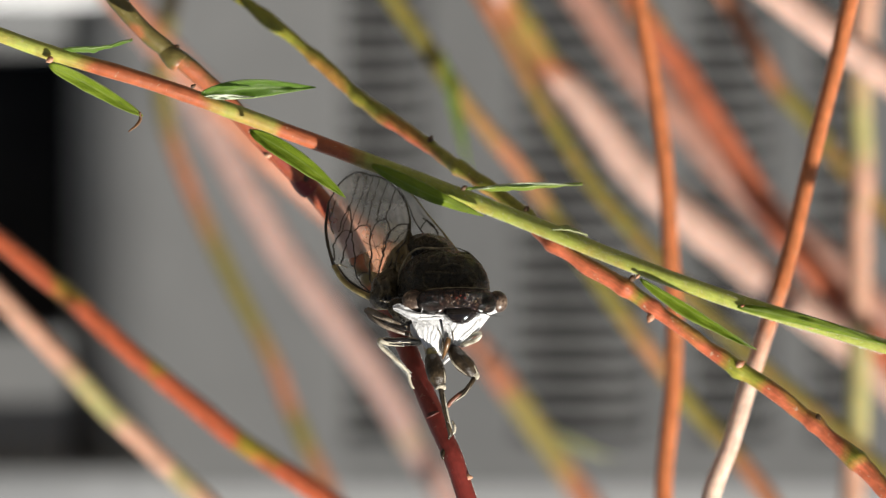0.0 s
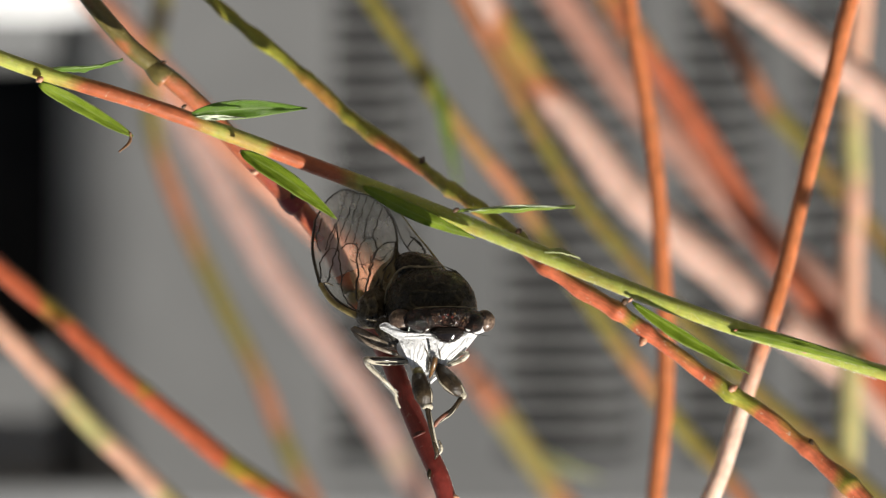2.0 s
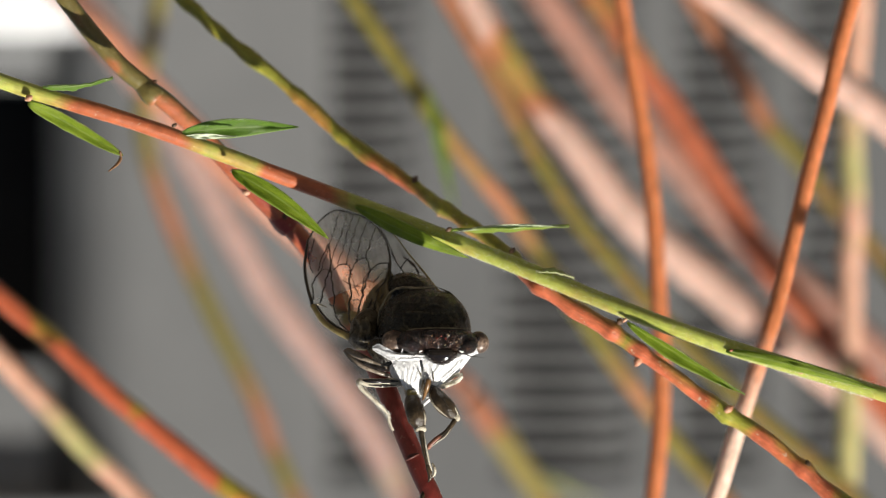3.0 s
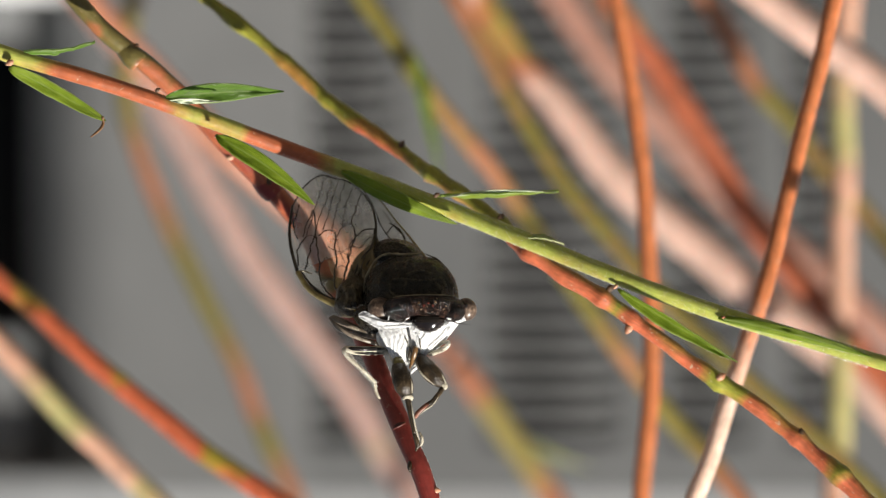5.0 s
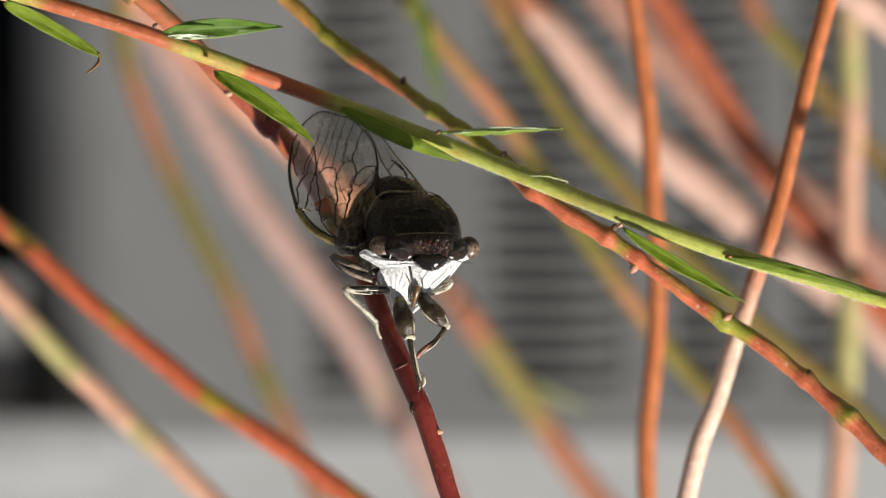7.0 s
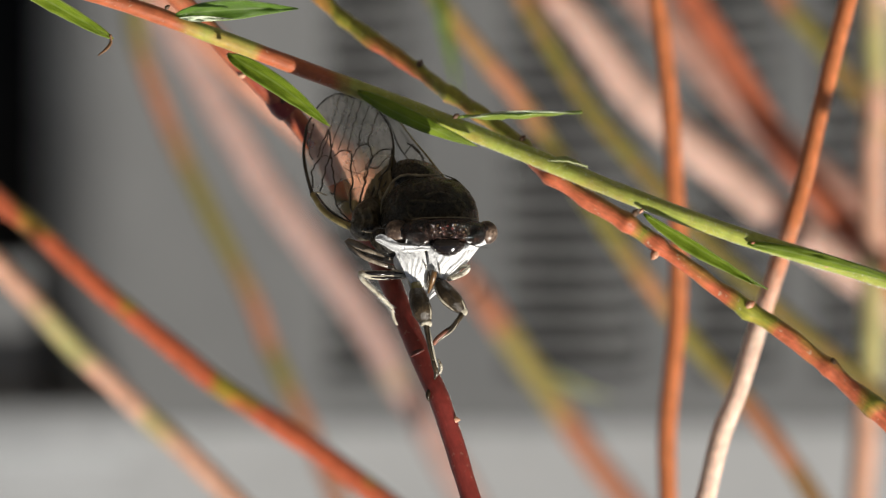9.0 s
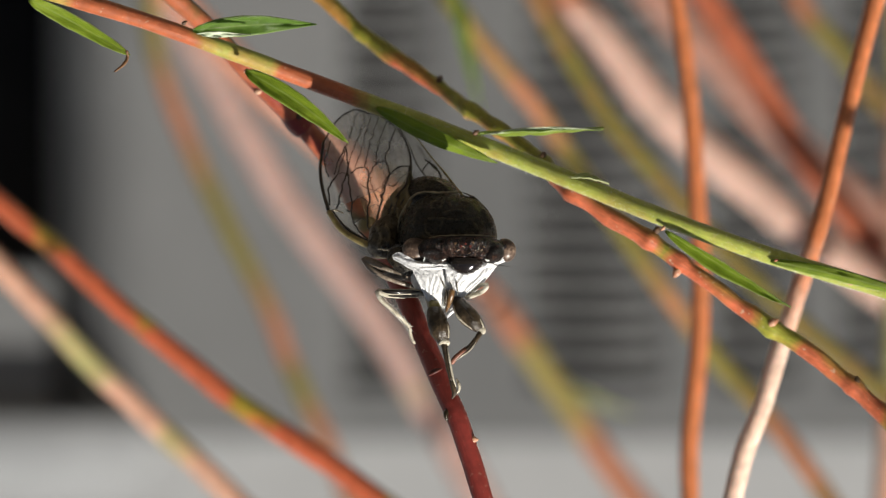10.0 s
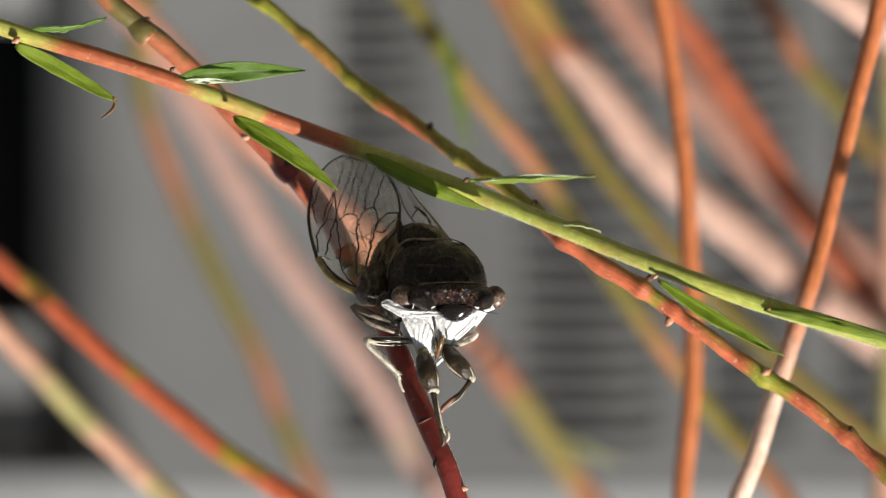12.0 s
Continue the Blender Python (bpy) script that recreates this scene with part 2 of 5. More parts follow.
M_CREAM = plain("pale_grey_render", ((0.385, 0.394, 0.402), (0.455, 0.465, 0.474)), 18.0, 0.8)
M_LINTEL = plain("grey_lintel", ((0.24, 0.25, 0.26), (0.31, 0.32, 0.33)), 18.0, 0.7)
M_SILL = plain("white_sill", ((0.72, 0.74, 0.76), (0.82, 0.83, 0.84)), 18.0, 0.5)
M_SOIL = plain("dark_gravelly_soil", ((0.04, 0.033, 0.026), (0.12, 0.1, 0.08)), 9.0, 0.95, relief=0.8, dist=0.01)

# ---- ground and wall ----
bm = bmesh.new()
for gx in range(-6, 6):
    for gy in range(-6, 6):
        e = lambda k: math.copysign(abs(k) ** 3 / 216 * 800, k)
        bm.faces.new([bm.verts.new((e(gx + i), e(gy + j), 0)) for i, j in ((0, 0), (1, 0), (1, 1), (0, 1))])
bmesh.ops.remove_doubles(bm, verts=bm.verts, dist=1e-4)
tagged(part("ground", bm, M_SOIL), "bare dark gravelly soil around the shrub", "ground", kind="structure")


def box(bm, x0, x1, y0, y1, z0, z1, bevel=0.0):
    """A box in mm, its edges rounded."""
    got = bmesh.ops.create_cube(bm, size=1)["verts"]
    for v in got:
        v.co = V((x1 if v.co.x > 0 else x0, y1 if v.co.y > 0 else y0, z1 if v.co.z > 0 else z0))
    if bevel:
        es = list({e for v in got for e in v.link_edges})
        bmesh.ops.bevel(bm, geom=es, offset=bevel * 0.001, segments=4, profile=0.5, affect="EDGES")


WY = 440.0                      # front of the wall
OX, OZ0, OZ1 = 66.0, -43.7, 4.1     # the dark opening: edge, foot and head
TOPZ = 30.3                 # foot of the cream band
LZ = 22.3                    # head of the slotted columns


def make_wall():
    cols = [(19.6, 5.6), (-9.0, -31.3), (-38.7, -52.5), (-58.8, -67.3)]
    bm = bmesh.new()
    box(bm, OX, OX + 300, WY, WY + 60, -1200, OZ0)
    box(bm, OX, OX + 300, WY, WY + 60, OZ1, TOPZ)
    box(bm, OX + 60, OX + 300, WY, WY + 60, OZ0, OZ1)
    low = -97.0
    box(bm, cols[0][0], OX, WY, WY + 60, -1200, TOPZ)
    jamb = [e for e in bm.edges if all(abs(v.co.x - OX * 0.001) < 1e-6 and abs(v.co.y - WY * 0.001) < 1e-6 for v in e.verts) and e.calc_length() > 1.2]
    bmesh.ops.bevel(bm, geom=jamb, offset=0.0155, segments=12, profile=0.5, affect="EDGES")
    box(bm, -2200, cols[-1][1] - 14, WY, WY + 60, -1200, TOPZ)
    box(bm, OX + 300, 2200, WY, WY + 60, -1200, TOPZ)
    w = tagged(part("wall_back", bm, M_PLASTER), "matt grey panel wall with slotted columns and a dark opening", "wall", kind="structure")
    bm = bmesh.new()
    edge = cols[0][0]
    for a, b in cols:
        if edge > a:
            box(bm, a, edge, WY + 1, WY + 60, -1200, TOPZ)
        box(bm, b, a, WY + 1, WY + 60, -1200, low)
        box(bm, b, a, WY + 1, WY + 60, LZ, TOPZ)
        edge = b
    box(bm, edge - 14, edge, WY + 1, WY + 60, -1200, TOPZ)
    part("vent_panel", bm, M_PANEL, w, "darker grey panel with columns of slots")
    # near-black sheet stands in for the unlit depth of the opening
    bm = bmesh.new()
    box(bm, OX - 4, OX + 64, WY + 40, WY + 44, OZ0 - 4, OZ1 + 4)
    part("lining", bm, M_VOID, w, "near-black sheet standing for the unlit depth of the opening")
    # near-black sheet puts the shade deep in the slots into colour
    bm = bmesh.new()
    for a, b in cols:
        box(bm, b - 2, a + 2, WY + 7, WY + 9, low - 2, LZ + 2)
    part("column_back", bm, M_SHADE, w, "near-black sheet standing for the dark between the slats")
    pitch = 3.75
    data = {}
    for a, b in cols:
        z = LZ + 0.4
        while z > low + 1:
            key = round(a - b, 1)
            if key not in data:
                bm = bmesh.new()
                rows = []
                for at, deep in ((0.5, 1.15), (0.36, 0.8), (0.25, 0.62), (0.05, 0.62), (-0.2, 0.95), (-0.38, 1.45), (-0.5, 1.9)):
                    ring = [(deep, 0.22), (deep - 0.1, 0.27), (0.1 - deep, 0.27), (-deep, 0.22), (-deep, -0.22), (0.1 - deep, -0.27), (deep - 0.1, -0.27), (deep, -0.22)]
                    rows.append([bm.verts.new((at * key * 0.001, y * 0.001, z * 0.001)) for y, z in ring])
                for one, two in zip(rows, rows[1:]):
                    for n in range(8):
                        bm.faces.new((one[n], one[(n + 1) % 8], two[(n + 1) % 8], two[n]))
                bm.faces.new(rows[0][::-1])
                bm.faces.new(rows[-1])
                bmesh.ops.rotate(bm, verts=bm.verts, cent=(0, 0, 0), matrix=Matrix.Rotation(radians(60), 3, "X"))
                me = bpy.data.meshes.new("slat")
                bm.to_mesh(me)
                bm.free()
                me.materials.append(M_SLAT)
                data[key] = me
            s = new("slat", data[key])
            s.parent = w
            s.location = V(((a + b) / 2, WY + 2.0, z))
            z -= pitch
    bm = bmesh.new()
    box(bm, -2200, 2200, WY + 2.0, WY + 70, TOPZ, TOPZ + 1300, 0.4)
    tagged(part("trim_top", bm, M_CREAM), "pale grey rendered band above the grey wall", "trim", kind="structure")
    bm = bmesh.new()
    box(bm, OX - 16, OX + 97, WY - 7, WY - 0.1, OZ1 + 22.7, OZ1 + 31.4, 1.2)
    tagged(part("lintel", bm, M_LINTEL), "projecting pale grey lintel over the opening", "lintel", kind="structure")
    bm = bmesh.new()
    box(bm, OX - 6.5, OX + 97, WY - 12, WY - 0.1, OZ0 - 32.5, OZ0 - 7.6, 1.5)
    tagged(part("window_sill", bm, M_SILL), "white sunlit sill under the dark opening", "sill", kind="structure")


make_wall()

# ---- the shrub ----
BASE = Vector((0.16, 0.17, 0.0))
shrub = thing("willow_shrub", BASE, "red and green stemmed willow shrub with narrow leaves", "shrub")


def stem(name, pts, r, material, label="", rough=0.1, n=6, segs=12, tip=70.0, foot=1.0, tones=None, every=(2.0, 3.5), knobs=()):
    """A twig from its root side to its free end through pts, carried on down to the root stock and out to a tapered tip."""
    p = [np.array(q, float) for q in pts]
    base = np.array([BASE.x * 1000 + random.uniform(-14, 14), BASE.y * 1000 + random.uniform(-14, 14), -1202.0])
    d = (p[0] - p[1]) / np.linalg.norm(p[0] - p[1])
    q = p[0] + d * 130 * foot
    low = base + (q - base) * np.array([0.25, 0.25, 0.35])
    head = [base, low, low + (q - low) * 0.6, q, p[0] + d * 60 * foot, p[0] + d * 25 * foot, p[0] + d * 9 * foot]
    e = (p[-1] - p[-2]) / np.linalg.norm(p[-1] - p[-2])
    tail = [p[-1] + e * tip * 0.12, p[-1] + e * tip * 0.5, p[-1] + e * tip]
    rr = [r[0] * 1.5, r[0] * 1.3, r[0] * 1.15, r[0] * 1.05, r[0] * 1.03, r[0] * 1.01, r[0], *np.interp(np.linspace(0, 1, len(p)), np.linspace(0, 1, len(r)), r), r[-1] * 0.95, r[-1] * 0.8, r[-1] * 0.3]
    if not tones:
        tones, at = [(0, 1.0)], 0.6
        while at < len(p):
            tones += [(at, 0.9), (at + 0.25, 0.1), (at + 0.6, 0.2), (at + 0.85, 0.85)]
            at += random.uniform(*every)
    tones = [(t + len(head), v) for t, v in tones]
    bm = bmesh.new()
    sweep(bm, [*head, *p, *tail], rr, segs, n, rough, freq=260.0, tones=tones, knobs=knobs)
    return part(name, bm, material, shrub, label)


def bud(parent, at, size, turn, material, name="bud", label=""):
    """A small pointed bud or leaf scar, half sunk in the bark."""
    def shape(c):
        k = 1 - 0.55 * max(c.z, 0)
        return Vector((c.x * k, c.y * k, c.z))
    bm = bmesh.new()
    size *= 0.85
    blob(bm, at, (size * 0.7, size * 0.7, size), 180 - turn, 0, 12, 0.08, 2500.0, shape)
    return part(name, bm, material, parent, label)


def leaf(parent, base, tip, width, face, bend=0.0, fold=0.25, material=M_LEAF, back=0.0, twist=0.0, name="leaf", label="", tail=1.5, hairy=0):
    """A lance-shaped blade from base to tip (mm) that faces a direction; folded along the midrib, arched, with real thickness."""
    bm = bmesh.new()
    uv = bm.loops.layers.uv.verify()
    a, b = V(base), V(tip)
    d = b - a
    side = d.cross(Vector(face)).normalized()
    up = side.cross(d).normalized()
    nu, nv, th = 22, 8, 0.00011
    seed = Vector(base) * 0.13
    sheets = []
    for s in (1, -1):
        g = []
        for i in range(nu + 1):
            u = i / nu
            w = width * 0.0005 * (math.sin(math.pi * min(u ** 0.75 * 0.97 + 0.03, 1)) ** tail * 0.97 + 0.03)
            w *= 1 + 0.06 * noise.noise(seed + Vector((u * 9, s, 0)))
            ang = twist * (u - 0.3)
            sd, uu = side * math.cos(ang) + up * math.sin(ang), up * math.cos(ang) - side * math.sin(ang)
            c = a + d * u + up * (bend * 0.001 * math.sin(math.pi * u)) + side * back * 0.001 * math.sin(math.pi * u)
            row = []
            for j in range(nv + 1):
                v = 2 * j / nv - 1
                lift = fold * w * abs(v) ** 1.3 + 0.00026 * noise.noise(seed + Vector((u * 11, v * 1.6, 3))) + 0.0001 * noise.noise(seed + Vector((u * 40, v * 5, 7)))
                row.append(bm.verts.new(c + sd * w * v + uu * (lift + s * th)))
            g.append(row)
        sheets.append(g)
    def face_(vs, uvs):
        f = bm.faces.new(vs)
        for l, t in zip(f.loops, uvs):
            l[uv].uv = t
    for k, g in enumerate(sheets):
        for i in range(nu):
            for j in range(nv):
                vs = [g[i][j], g[i + 1][j], g[i + 1][j + 1], g[i][j + 1]]
                us = [(j / nv, i / nu), (j / nv, (i + 1) / nu), ((j + 1) / nv, (i + 1) / nu), ((j + 1) / nv, i / nu)]
                face_(vs[::-1] if k else vs, us[::-1] if k else us)
    t, o = sheets
    rim = [(i, 0) for i in range(nu + 1)] + [(nu, j) for j in range(1, nv + 1)] + [(i, nv) for i in range(nu - 1, -1, -1)] + [(0, j) for j in range(nv - 1, 0, -1)]
    for (i, j), (k, l) in zip(rim, rim[1:] + rim[:1]):
        face_([t[i][j], o[i][j], o[k][l], t[k][l]], [(j / nv, i / nu)] * 2 + [(l / nv, k / nu)] * 2)
    pts = []
    if hairy:
        for _ in range(hairy):
            i, j = random.choice([q for q in rim if q[1] in (0, nv) and 0 < q[0] < nu - 1])
            pts.append((t[i][j].co.lerp(t[i + 1][j].co, random.random()), side * (1 if j else -1) + up * 0.3))
    made = part(name, bm, material, parent, label)
    if hairy:
        bm = bmesh.new()
        hairs(bm, pts, 0.2, 0.02)
        tagged(part("leaf_hairs", bm, M_HAIR, parent), kind="stuff")
    return made


def fuzz(parent, pts, r, count, length, label="", front=1.1):
    """Fine white hairs all round a stretch of twig."""
    rows = [Vector(q) for q in spline(pts, 8)]
    spots = []
    for _ in range(count):
        i = random.randrange(len(rows) - 1)
        p = rows[i].lerp(rows[i + 1], random.random())
        t = (rows[i + 1] - rows[i]).normalized()
        n = t.orthogonal().normalized()
        n.rotate(Matrix.Rotation(random.uniform(0, 6.283), 3, t))
        if n.y > -front:
            spots.append((V(p + n * r * 0.97), n))
    bm = bmesh.new()
    hairs(bm, spots, length, 0.02)
    return tagged(part("hairs", bm, M_HAIR, parent, label), kind="stuff")


# the green twig with its leaves
GREEN = [(67.85, 3.00, -38.45), (63.18, 3.00, -36.73), (55.42, 4.00, -34.02), (43.75, 5.00, -30.59), (32.08, 7.00, -26.54), (19.60, 9.50, -21.92), (8.68, 11.50, -17.93), (-3.02, 11.00, -13.46), (-14.71, 7.50, -8.76), (-26.39, 4.00, -4.06), (-38.06, 3.00, 0.08), (-49.71, 2.00, 3.60), (-58.87, 1.00, 6.42), (-64.44, 0.00, 7.98)]
green = stem("twig", GREEN, [1.05, 1.05, 1.08, 1.1, 1.13, 1.13, 1.12, 1.09, 1.04, 0.98], M_GREEN, "bright green twig with red stretches and fine hairs", 0.07, 8, 16,
             tones=[(0, 0.3), (1.2, 0.2), (1.5, 0.05), (2.2, 0.15), (2.5, 0.85), (3.7, 0.9), (4.0, 0.3), (4.5, 0.3), (4.65, 1.0), (5.3, 0.95), (5.6, 0.2), (6, 0.0), (14, 0.0)])
fuzz(green, GREEN[6:13], 1.13, 3800, 0.3)
fuzz(green, GREEN[0:7], 1.08, 200, 0.2)
leaf(green, (54.43, 3.00, -34.83), (44.91, 3.00, -36.05), 1.5, (0.0, -0.45, 1.0), 0.5, 0.3, M_LEAFB)
l1 = leaf(green, (56.40, 4.00, -32.70), (43.52, 5.00, -25.54), 2.0, (-0.15, -0.95, 0.3), -0.8, 0.35, M_LEAF, label="narrow green leaf with a dried curled tip", tail=0.55)
bm = bmesh.new()
sweep(bm, [(44.02, 5.00, -26.12), (43.88, 5.00, -25.18), (44.37, 4.50, -24.32), (45.50, 4.00, -23.38)], [0.4, 0.22, 0.2, 0.12], 6, 4, 0.2, 0.5)
part("curled_tip", bm, M_DRY, l1, "brown dried leaf tip")
leaf(green, (35.49, 5.00, -28.70), (19.64, 5.00, -29.48), 2.7, (0.1, -1.0, 0.15), 0.6, 0.35, M_LEAFB, -0.4, tail=1.0)
leaf(green, (35.02, 3.20, -28.24), (28.00, 3.20, -28.17), 0.8, (0.1, -1.0, 0.2), 0.2, 0.3, M_LEAFPALE, label="pale folded underside of a leaf")
leaf(green, (28.67, 4.50, -23.53), (15.53, 2.00, -14.26), 2.5, (0.0, -1.0, 0.25), 0.5, 0.5, M_LEAF, -0.7, tail=0.75)
leaf(green, (-0.94, 10.00, -15.57), (-17.14, 8.50, -16.14), 1.3, (0.0, -0.4, 1.0), 0.3, 0.3, M_LEAF, -0.5)
# pale strip laid along the leaf to draw its sunlit edge
leaf(green, (-1.44, 9.40, -15.28), (-16.85, 8.10, -15.99), 0.45, (0.0, -1.0, 0.3), 0.2, 0.1, M_LEAFPALE, -0.6, label="pale strip painted as the sunlit edge of a leaf")
leaf(green, (-25.07, 3.00, -3.02), (-41.00, 1.00, 6.78), 1.9, (-0.05, -0.8, 0.5), -0.5, 0.95, M_LEAF, 0.3, tail=1.0, hairy=90)
leaf(green, (11.97, 9.80, -18.80), (-3.52, 8.80, -11.70), 2.2, (0.0, -1.0, 0.25), 0.4, -0.4, M_LEAF, 0.3, tail=0.8)
leaf(green, (-38.43, 1.60, 0.84), (-58.98, -0.40, 6.13), 1.55, (0.0, -1.0, 0.15), 0.8, -0.5, M_LEAF, -0.5, tail=0.7, hairy=90)
leaf(green, (-12.97, 6.60, -9.83), (-17.84, 5.80, -8.97), 0.8, (0.1, -0.6, -0.7), 0.5, 0.8, M_LEAFFAR, label="tiny pale unopened leaf")
bud(green, (56.35, 2.40, -33.25), 0.75, 120, M_BUD)
bud(green, (28.68, 4.90, -23.53), 0.45, 130, M_BUD)
bud(green, (-0.79, 10.00, -15.64), 0.55, -60, M_SCAR, "leaf_scar")
bud(green, (-24.71, 3.00, -3.31), 0.45, 140, M_BUD)
bud(green, (-39.15, 1.50, 0.77), 0.4, -80, M_BUD)
bud(green, (-48.64, 0.40, 3.70), 0.45, -80, M_BUD)
bud(green, (36.56, 4.60, -29.69), 0.5, -60, M_SCAR, "leaf_scar")

# the knobbly red and olive twig that runs behind it
NODES = [(34.2, 39.0, -45.9), (30.21, 38.0, -42.3), (20.69, 36.0, -34.72), (13.54, 34.0, -28.26), (4.84, 29.0, -22.17), (-1.94, 22.0, -17.3), (-7.9, 17.5, -13.08), (-13.59, 13.0, -7.72), (-22.58, 12.5, -2.07), (-27.66, 12.5, 1.53), (-38.22, 12.5, 9.06), (-46.03, 12.0, 14.39), (-54.6, 11.0, 21.74), (-59.1, 10.0, 26.27), (-64.69, 9.0, 31.9)]
SCARS = (((-12.75, 12.87, -7.49), 0.5, 150, M_BUD), ((-24.12, 12.00, -3.17), 0.6, -30, M_SCAR), ((-26.56, 12.00, 2.38), 0.75, 150, M_BUD), ((-39.00, 11.40, 8.78), 0.7, -60, M_BUD), ((-49.64, 11.00, 16.40), 0.75, -10, M_SCAR),
                   ((3.91, 27.79, -22.63), 0.6, -30, M_SCAR), ((0.50, 23.66, -18.09), 0.6, 150, M_BUD), ((-9.45, 15.42, -12.69), 0.6, -30, M_SCAR), ((13.60, 34.00, -29.02), 0.6, 60, M_BUD), ((20.26, 35.94, -34.23), 0.7, 150, M_BUD), ((-54.81, 10.20, 21.89), 0.7, -60, M_BUD))
nodes = stem("twig", NODES, [0.95, 0.97, 1.0, 1.02, 1.05, 1.1, 1.12, 1.15, 1.18, 1.12], M_NODE, "knobbly red and olive twig with leaf scars", 0.42, 14, 16,
             tones=[(0, -0.3), (1.7, -0.25), (2.2, 0.2), (2.6, 0.25), (2.9, -0.2), (3.3, -0.1), (3.5, 0.5), (4.2, 0.5), (4.6, -0.1), (5.2, 0.25), (5.8, -0.1), (6.2, 0.0), (6.8, 0.75), (7.6, 0.6), (8.2, 0.75), (8.5, -0.15), (8.8, 0.75), (9.5, 0.55), (9.8, 0.7), (10.0, -0.3), (10.4, -0.2), (10.6, 0.75), (11.2, 0.55), (11.7, 0.75), (12, -0.25), (12.3, 0.75)], knobs=[q[0] for q in SCARS])
for p, s, a, m in SCARS:
    bud(nodes, p, s * 1.25, a, m, "bud" if m is M_BUD else "leaf_scar")

# the dark red stem on which the cicada sits
PERCH = [(52.19, 13.0, -47.8), (47.92, 14.0, -42.33), (43.49, 15.0, -37.48), (37.81, 16.5, -33.02), (32.12, 18.0, -27.64), (26.57, 19.5, -21.75), (21.1, 21.0, -16.33), (16.65, 22.0, -10.76), (12.35, 19.0, -2.66), (7.99, 4.5, 5.18), (4.32, -1.0, 14.12), (1.37, -4.0, 20.79), (-0.64, -5.0, 26.68), (-2.5, -6.0, 32.72)]
# tone rises to dark red past the cicada, painting in the shade there
perch = stem("twig", PERCH, [1.2, 1.2, 1.24, 1.3, 1.38, 1.42, 1.44, 1.4, 1.36, 1.3], M_DARK, "smooth dark red stem with shade toned into its end and a few dark rings", 0.08, 8, 16, tones=[(0, 0.12), (1.4, 0.1), (1.9, 0.22), (2.3, 0.14), (3.0, 0.4), (5, 0.44), (8, 0.44), (8.7, 0.95), (14, 1.0)])
for p, s, a, m in (((39.82, 15.51, -35.44), 1.1, -45, M_SCAR), ((26.96, 18.66, -20.73), 0.7, 100, M_BUD), ((21.63, 19.51, -17.66), 0.7, 0, M_SCAR), ((-0.88, -5.20, 23.80), 0.75, -90, M_BUD)):
    bud(perch, p, s, a, m, "bud" if m is M_BUD else "leaf_scar")
fuzz(perch, PERCH[8:13], 1.34, 4200, 0.2, front=0.3)
for pts, r in (([(4.97, -2.60, 15.69), (4.54, -3.20, 15.47), (3.97, -3.40, 15.19), (3.40, -3.10, 14.90), (3.12, -2.40, 14.84)], 0.2), ([(4.76, -3.10, 15.19), (4.11, -3.30, 14.97), (3.54, -3.20, 14.76)], 0.2)):
    bm = bmesh.new()
    sweep(bm, pts, [r * 0.4, *[r] * (len(pts) - 2), r * 0.4], 8, 4, 0.3)
    part("leaf_scar", bm, M_RING, perch, "dark scar across the stem")
bm = bmesh.new()
sweep(bm, [(41.78, 15.56, -35.91), (40.45, 15.71, -34.74), (39.12, 15.96, -33.56)], [1.15, 1.36, 1.18], 16, 6, 0.5, tones=[(0, 0.2), (1, 0.1), (2, 0.3)])
part("node", bm, M_DARK, perch, "swollen node")
bm = bmesh.new()
sweep(bm, [(22.97, 20.53, -18.15), (21.88, 20.78, -17.12), (20.79, 21.14, -16.02)], [1.34, 1.47, 1.36], 16, 6, 0.35)
part("node", bm, M_DARK, perch, "swollen node")

# stems further back
def far_stem(pts, r, material, label, leaves=(), tones=None, every=(2.0, 3.5)):
    s = stem("stem", pts, r, material, label, 0.06, 6, 12, 110.0, tones=tones, every=every)
    for b, t, w, m in leaves:
        leaf(s, b, t, w, (-0.2, -0.8, 0.6), 0.5, 0.2, m)
    return s


far_stem([(-25.37, 100.6, -48.33), (-26.3, 100.6, -42.4), (-27.4, 100.6, -36.08), (-28.49, 100.56, -29.75), (-29.49, 100.39, -22.63), (-30.11, 100.21, -15.52), (-30.48, 100.04, -8.41), (-30.94, 100.0, -1.3), (-31.09, 100.0, 5.03), (-30.83, 100.0, 12.92), (-30.02, 100.0, 20.82), (-29.53, 100.0, 27.14), (-29.74, 100.0, 37.4)], [1.19, 1.23, 1.32, 1.32], M_ORANGE, "smooth upright orange stem", tones=[(0, 0.9), (12, 0.9)])
# tone falls to pale peach along the end to paint in strong sun
far_stem([(-56.54, 51.64, -47.14), (-54.96, 50.88, -41.34), (-53.31, 50.14, -33.62), (-51.26, 49.18, -25.91), (-49.37, 48.16, -18.2), (-47.55, 47.04, -10.5), (-45.51, 45.95, -2.81), (-43.02, 45.35, 4.87), (-40.52, 44.66, 12.54), (-38.19, 44.0, 20.21), (-35.79, 44.0, 26.35), (-33.31, 44.0, 36.72)], [1.19, 1.19, 1.23, 1.36], M_ORANGE, "smooth leaning orange stem, toned pale for sunlight at its end", tones=[(0, 0.95), (4, 0.95), (5, 0.9), (6, 0.75), (7, 0.55), (8, 0.3), (9, 0.05), (10, 0), (11, 0)])
